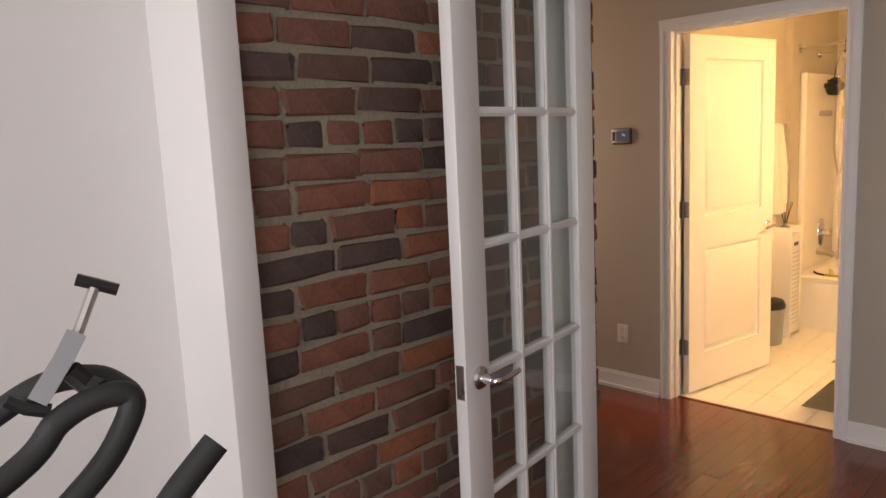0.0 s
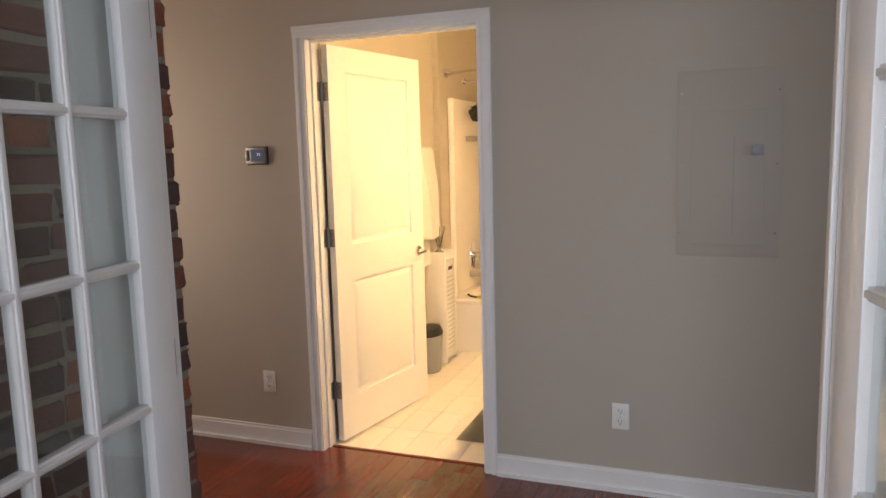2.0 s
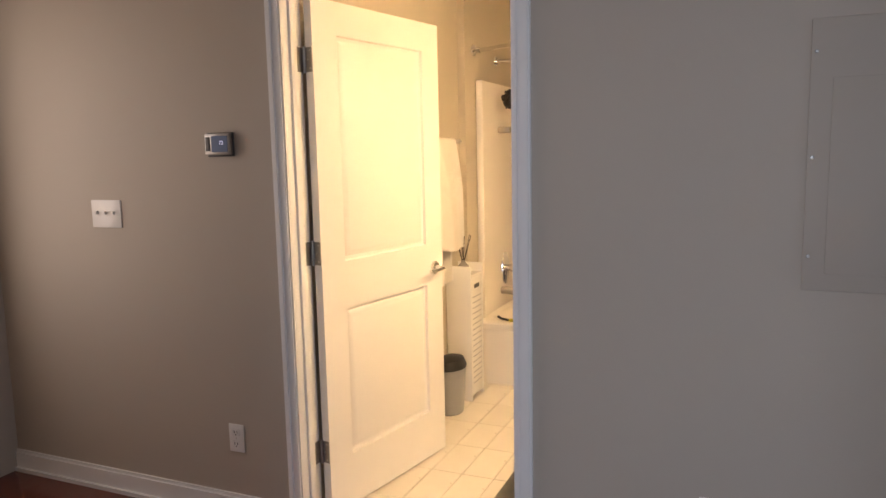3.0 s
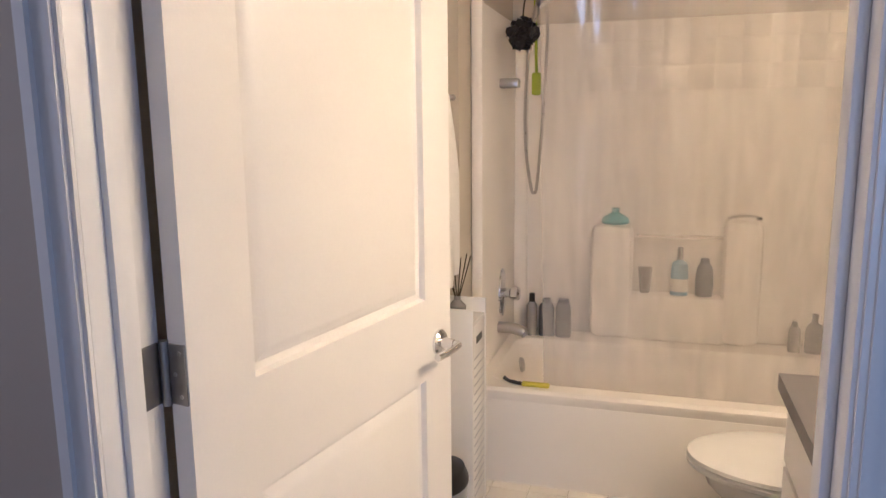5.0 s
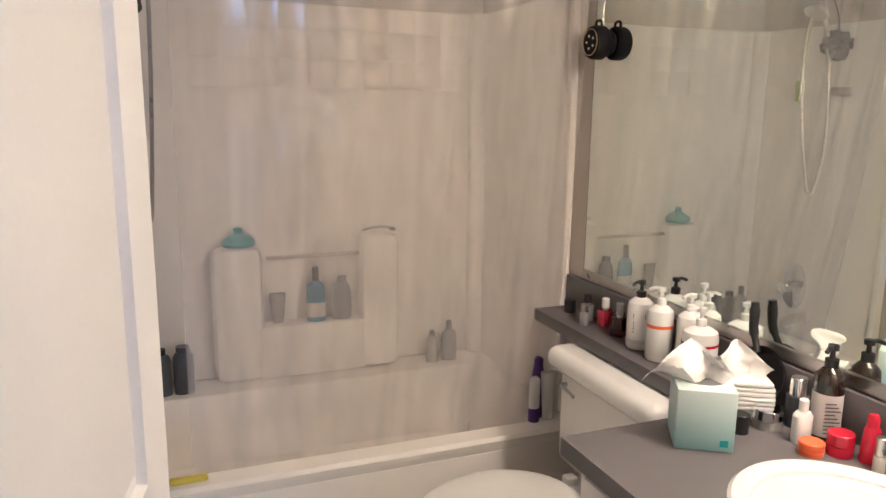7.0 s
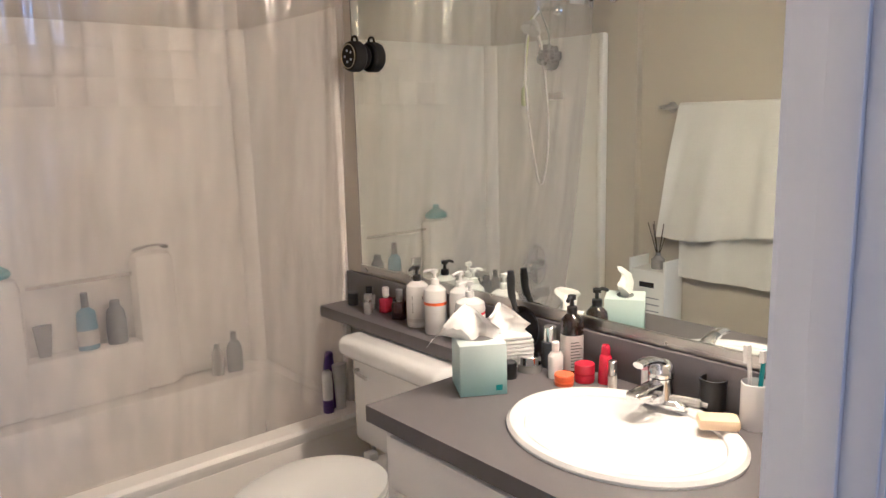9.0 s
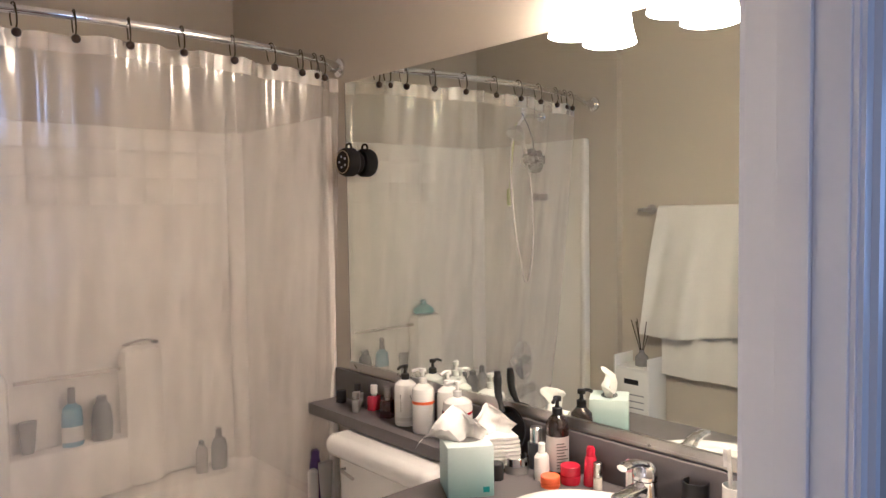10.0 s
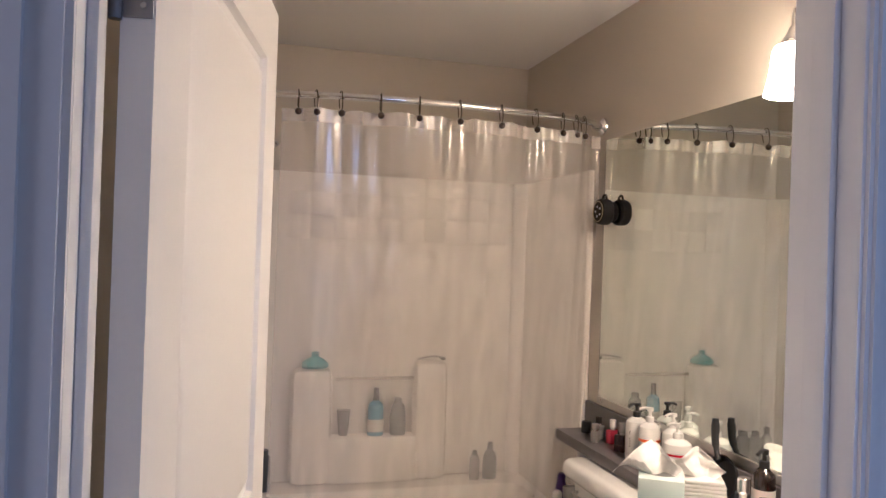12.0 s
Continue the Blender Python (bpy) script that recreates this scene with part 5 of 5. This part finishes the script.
def crumpled(w, h, lean, seed, z0):
    b = bmesh.new()
    n = 16
    g = []
    for j in range(n + 1):
        v = j / n
        row = []
        for i in range(n + 1):
            u = i / n * 2 - 1
            spread = 0.35 + 0.65 * math.sin(min(1, v * 1.3) * math.pi / 2)
            k = noise.noise(Vector((u * 1.9 + seed, v * 2.3, seed))) * 0.03 + noise.noise(Vector((u * 5 + seed, v * 5, 2))) * 0.008
            tip = h * v * (1 - 0.75 * abs(u + 0.15 * lean) ** 1.4 * v) - 0.02 * v * max(0.0, abs(u) - 0.6)
            row.append(b.verts.new((u * w * spread + lean * 0.03 * v, k * (0.3 + v) + 0.014 * math.sin(u * 4), z0 + tip)))
        g.append(row)
    for p, q in zip(g, g[1:]):
        for i in range(n):
            b.faces.new((p[i], p[i + 1], q[i + 1], q[i]))
    return b


part("tissue", crumpled(0.085, 0.095, -1.6, 3.3, 0.116), TISSUE, tb, "white tissue")
wp = thing("tissue_stack", pose(-0.365, 4.835, Z_T, 0, 0, -28), "stack of white paper wipes with a loose sheet", "tissue stack")
for i in range(8):
    part("folded_sheet", boxes((-0.062 + random.uniform(-0.004, 0.004), -0.045, i * 0.011, 0.062 + random.uniform(-0.004, 0.004), 0.045, i * 0.011 + 0.0095), bevel=0.003), TISSUE, wp)
part("loose_sheet", crumpled(0.085, 0.085, -0.9, 7.1, 0.082), TISSUE, wp)

bottle("cosmetic_container", -0.297, 5.685, Z_T, "small black round cap on the shelf", plain_cap(0.019, 0, 0.044), BLACKP, category="cap", group="toiletries")


def perfume(x, y, w, d, h, m, capm, label, rz=0, caph=0.025):
    t = thing("perfume_bottle", pose(x, y, Z_T, 0, 0, rz), label, "perfume bottle", "perfumes")
    part("flask", boxes((-w, -d, 0, w, d, h), bevel=0.004), m, t)
    part("collar", lathe([(0, h), (0.009, h), (0.009, h + 0.008), (0, h + 0.008)], 14), NICKEL, t)
    part("stopper", lathe(plain_cap(0.0125, h + 0.008, caph), 16), capm, t)


perfume(-0.30, 5.575, 0.021, 0.013, 0.055, CLEARG, BLACKP, "clear glass perfume bottle with black cap", 20)
perfume(-0.275, 5.51, 0.022, 0.015, 0.052, PINKLIQ, LABELW, "red perfume bottle with grey cap", 12, 0.03)
perfume(-0.335, 5.535, 0.015, 0.012, 0.045, CLEARG, NICKEL, "small clear perfume bottle", 35, 0.018)
perfume(-0.295, 5.405, 0.021, 0.021, 0.060, PERFUME, CLEARG, "dark red perfume bottle with clear cap", 25, 0.036)
perfume(-0.262, 5.45, 0.018, 0.018, 0.062, PERFUME, BLACKP, "dark amber perfume bottle", 10, 0.02)

p1 = pump_bottle(-0.300, 5.300, 0.037, 0.150, WHITEP, BLACKP, "white lotion bottle with black pump", 120, [(0.12, 0.2, LABELW)])
words("MAR", 0.019, pose(-0.0242, -0.0228, 0.098, 90, 0, -47), INK, p1)
for i in range(4):
    part("text_line", boxes((-0.018, -0.0005, 0.078 - i * 0.009, 0.014 - 0.004 * (i % 2), 0.0005, 0.0815 - i * 0.009)), INK, p1, m=pose(-0.0243, -0.0229, 0, 0, 0, -47))
p1.matrix_basis = pose(-0.300, 5.300, Z_T, 0, 0, 8)
pump_bottle(-0.312, 5.195, 0.036, 0.156, WHITEP, WHITEP, "white lotion bottle with orange stripe and white pump", -40, [(0.60, 0.66, ORANGE)])
p3 = pump_bottle(-0.262, 5.150, 0.036, 0.152, WHITEP, WHITEP, "white lotion bottle with lined label and white pump", -55, None)
for i in range(7):
    part("text_line", boxes((-0.022 + i * 0.006, -0.0005, 0.02, -0.0195 + i * 0.006, 0.0005, 0.085)), INK, p3, m=pose(-0.0235, -0.0239, 0, 0, 0, -45))
p3.matrix_basis = pose(-0.268, 5.125, Z_T, 0, 0, 5)
pump_bottle(-0.312, 5.035, 0.045, 0.142, WHITEP, WHITEP, "white lotion bottle with one red stripe", -30, [(0.66, 0.71, RED)])

sk = thing("frying_pan", (-0.272, 4.895, Z_T), "small black pan leaning on the mirror behind the toiletries", "pan")
part("pan_body", lathe([(0, 0), (0.052, 0), (0.066, 0.018), (0.069, 0.018), (0.056, -0.004), (0, -0.005)], 30, turn=pose(0.004, -0.035, 0.066, 0, -76, 0)), IRON, sk)
part("handle", tube([(-0.004, -0.014, 0.118), (0.002, 0.010, 0.165), (0.004, 0.014, 0.205), (0.005, 0.016, 0.232)], [0.008, 0.011, 0.012, 0.010], 10), IRON, sk)

db = pump_bottle(-0.292, 4.668, 0.030, 0.158, AMBERG, BLACKP, "dark brown soap bottle with black pump and paper label", 30, [(0.08, 0.66, LABELW)])
for i in range(9):
    part("text_line", boxes((-0.016, -0.0005, 0.022 + i * 0.008, 0.016 - 0.005 * (i % 3), 0.0005, 0.0245 + i * 0.008)), INK, db, m=pose(-0.0228, -0.0208, 0, 0, 0, -46))
db.matrix_basis = pose(-0.292, 4.668, Z_T, 0, 0, 20)
bottle("cosmetic_container", -0.440, 4.752, Z_T, "small black cylindrical cap on the vanity", plain_cap(0.019, 0, 0.043), BLACKP, category="cap", group="toiletries")
bottle("cream_jar", -0.362, 4.752, Z_T, "silver cream jar with wide lid", plain_cap(0.032, 0.0, 0.022), CLEARG, plain_cap(0.033, 0.022, 0.022), CHROME, category="jar", group="toiletries")
bottle("spray_bottle", -0.300, 4.735, Z_T, "smoky bottle with tall silver cap", [(0, 0), (0.022, 0), (0.023, 0.006), (0.023, 0.07), (0, 0.072)], GREYB, plain_cap(0.018, 0.072, 0.04), CHROME, group="toiletries")
bottle("white_bottle", -0.352, 4.672, Z_T, "small white bottle with rounded cap", [(0, 0), (0.021, 0), (0.022, 0.008), (0.022, 0.058), (0.016, 0.066), (0, 0.068)], WHITEP, plain_cap(0.010, 0.068, 0.026), WHITEP, sy=0.8, group="toiletries")
bottle("white_bottle", -0.262, 4.70, Z_T, "slim translucent white bottle", [(0, 0), (0.013, 0), (0.014, 0.006), (0.014, 0.07), (0.008, 0.085), (0, 0.09)], CREAMP, plain_cap(0.008, 0.09, 0.02), WHITEP, group="toiletries")
bottle("orange_jar", -0.378, 4.622, Z_T, "small round orange jar", [(0, 0), (0.024, 0), (0.025, 0.01), (0.022, 0.012), (0.022, 0.014)], ORANGE, plain_cap(0.025, 0.014, 0.014), ORANGE, category="jar", group="toiletries")
bottle("red_jar", -0.325, 4.600, Z_T, "glossy red round cream jar", [(0, 0), (0.024, 0), (0.026, 0.006), (0.026, 0.022), (0.022, 0.024), (0, 0.024)], RED, plain_cap(0.026, 0.024, 0.024), RED, category="jar", group="toiletries")
bottle("red_tube", -0.298, 4.556, Z_T, "tall glossy red squeeze bottle with red cap", [(0, 0), (0.018, 0), (0.019, 0.005), (0.015, 0.07), (0.012, 0.075), (0, 0.075)], RED, [(0, 0.075), (0.0115, 0.075), (0.0115, 0.092), (0.008, 0.1), (0, 0.102)], RED, group="toiletries")
bottle("serum_bottle", -0.318, 4.520, Z_T, "small cream serum bottle with gold cap", [(0, 0), (0.010, 0), (0.011, 0.004), (0.011, 0.034), (0, 0.036)], CREAMP, plain_cap(0.0105, 0.036, 0.036), NICKEL, group="toiletries")
bottle("lip_balm", -0.265, 4.465, Z_T, "slim white stick with pink cap", [(0, 0), (0.008, 0), (0.008, 0.05), (0, 0.05)], WHITEP, plain_cap(0.0075, 0.05, 0.03), mat("pale_pink_plastic", (0.7, 0.35, 0.4), 0.4), group="toiletries")
sp = thing("soap_bar", pose(-0.372, 4.215, Z_T + 0.013, 0, 0, 38), "cream bar of soap on the basin edge", "soap")
part("bar", boxes((-0.026, -0.042, 0, 0.026, 0.042, 0.026), bevel=0.009), SOAP, sp)
bottle("black_cup", -0.268, 4.285, Z_T, "black round cup against the backsplash", [(0, 0), (0.026, 0), (0.028, 0.006), (0.03, 0.075), (0.027, 0.076), (0.025, 0.01)], BLACKP, category="cup", group="toiletries")
tbh = thing("toothbrush_cup", (-0.29, 4.178, Z_T), "white toothbrush holder with toothbrushes", "toothbrush holder")
part("cup", lathe([(0, 0), (0.028, 0), (0.03, 0.006), (0.03, 0.10), (0.028, 0.101), (0.026, 0.02)], 20), WHITEP, tbh)
for dx, dy, m2, h in ((-0.012, 0.008, WHITEP, 0.185), (0.010, -0.006, TEAL, 0.17), (0.002, 0.014, BLUELIQ, 0.165)):
    tbr = part("toothbrush", tube([(dx * 0.5, dy * 0.5, 0.02), (dx * 1.4, dy * 1.4, h)], 0.0048, 8, smooth=False), m2, tbh)
    part("bristles", boxes((dx * 1.4 - 0.014, dy * 1.4 - 0.005, h - 0.026, dx * 1.4 - 0.002, dy * 1.4 + 0.005, h)), WHITEP, tbr)
tp = thing("toothpaste_tube", pose(-0.318, 4.315, Z_T + 0.016, 0, 0, -60), "silver and purple toothpaste tube lying on the basin edge", "tube")
part("tube_body", tube([(-0.05, 0, 0.012), (0.01, 0, 0.008), (0.04, 0, 0.004)], [0.012, 0.011, 0.006], 10), CLEARG, tp)
part("cap", tube([(-0.072, 0, 0.013), (-0.05, 0, 0.012)], 0.011, 10, smooth=False), PURPLE, tp)
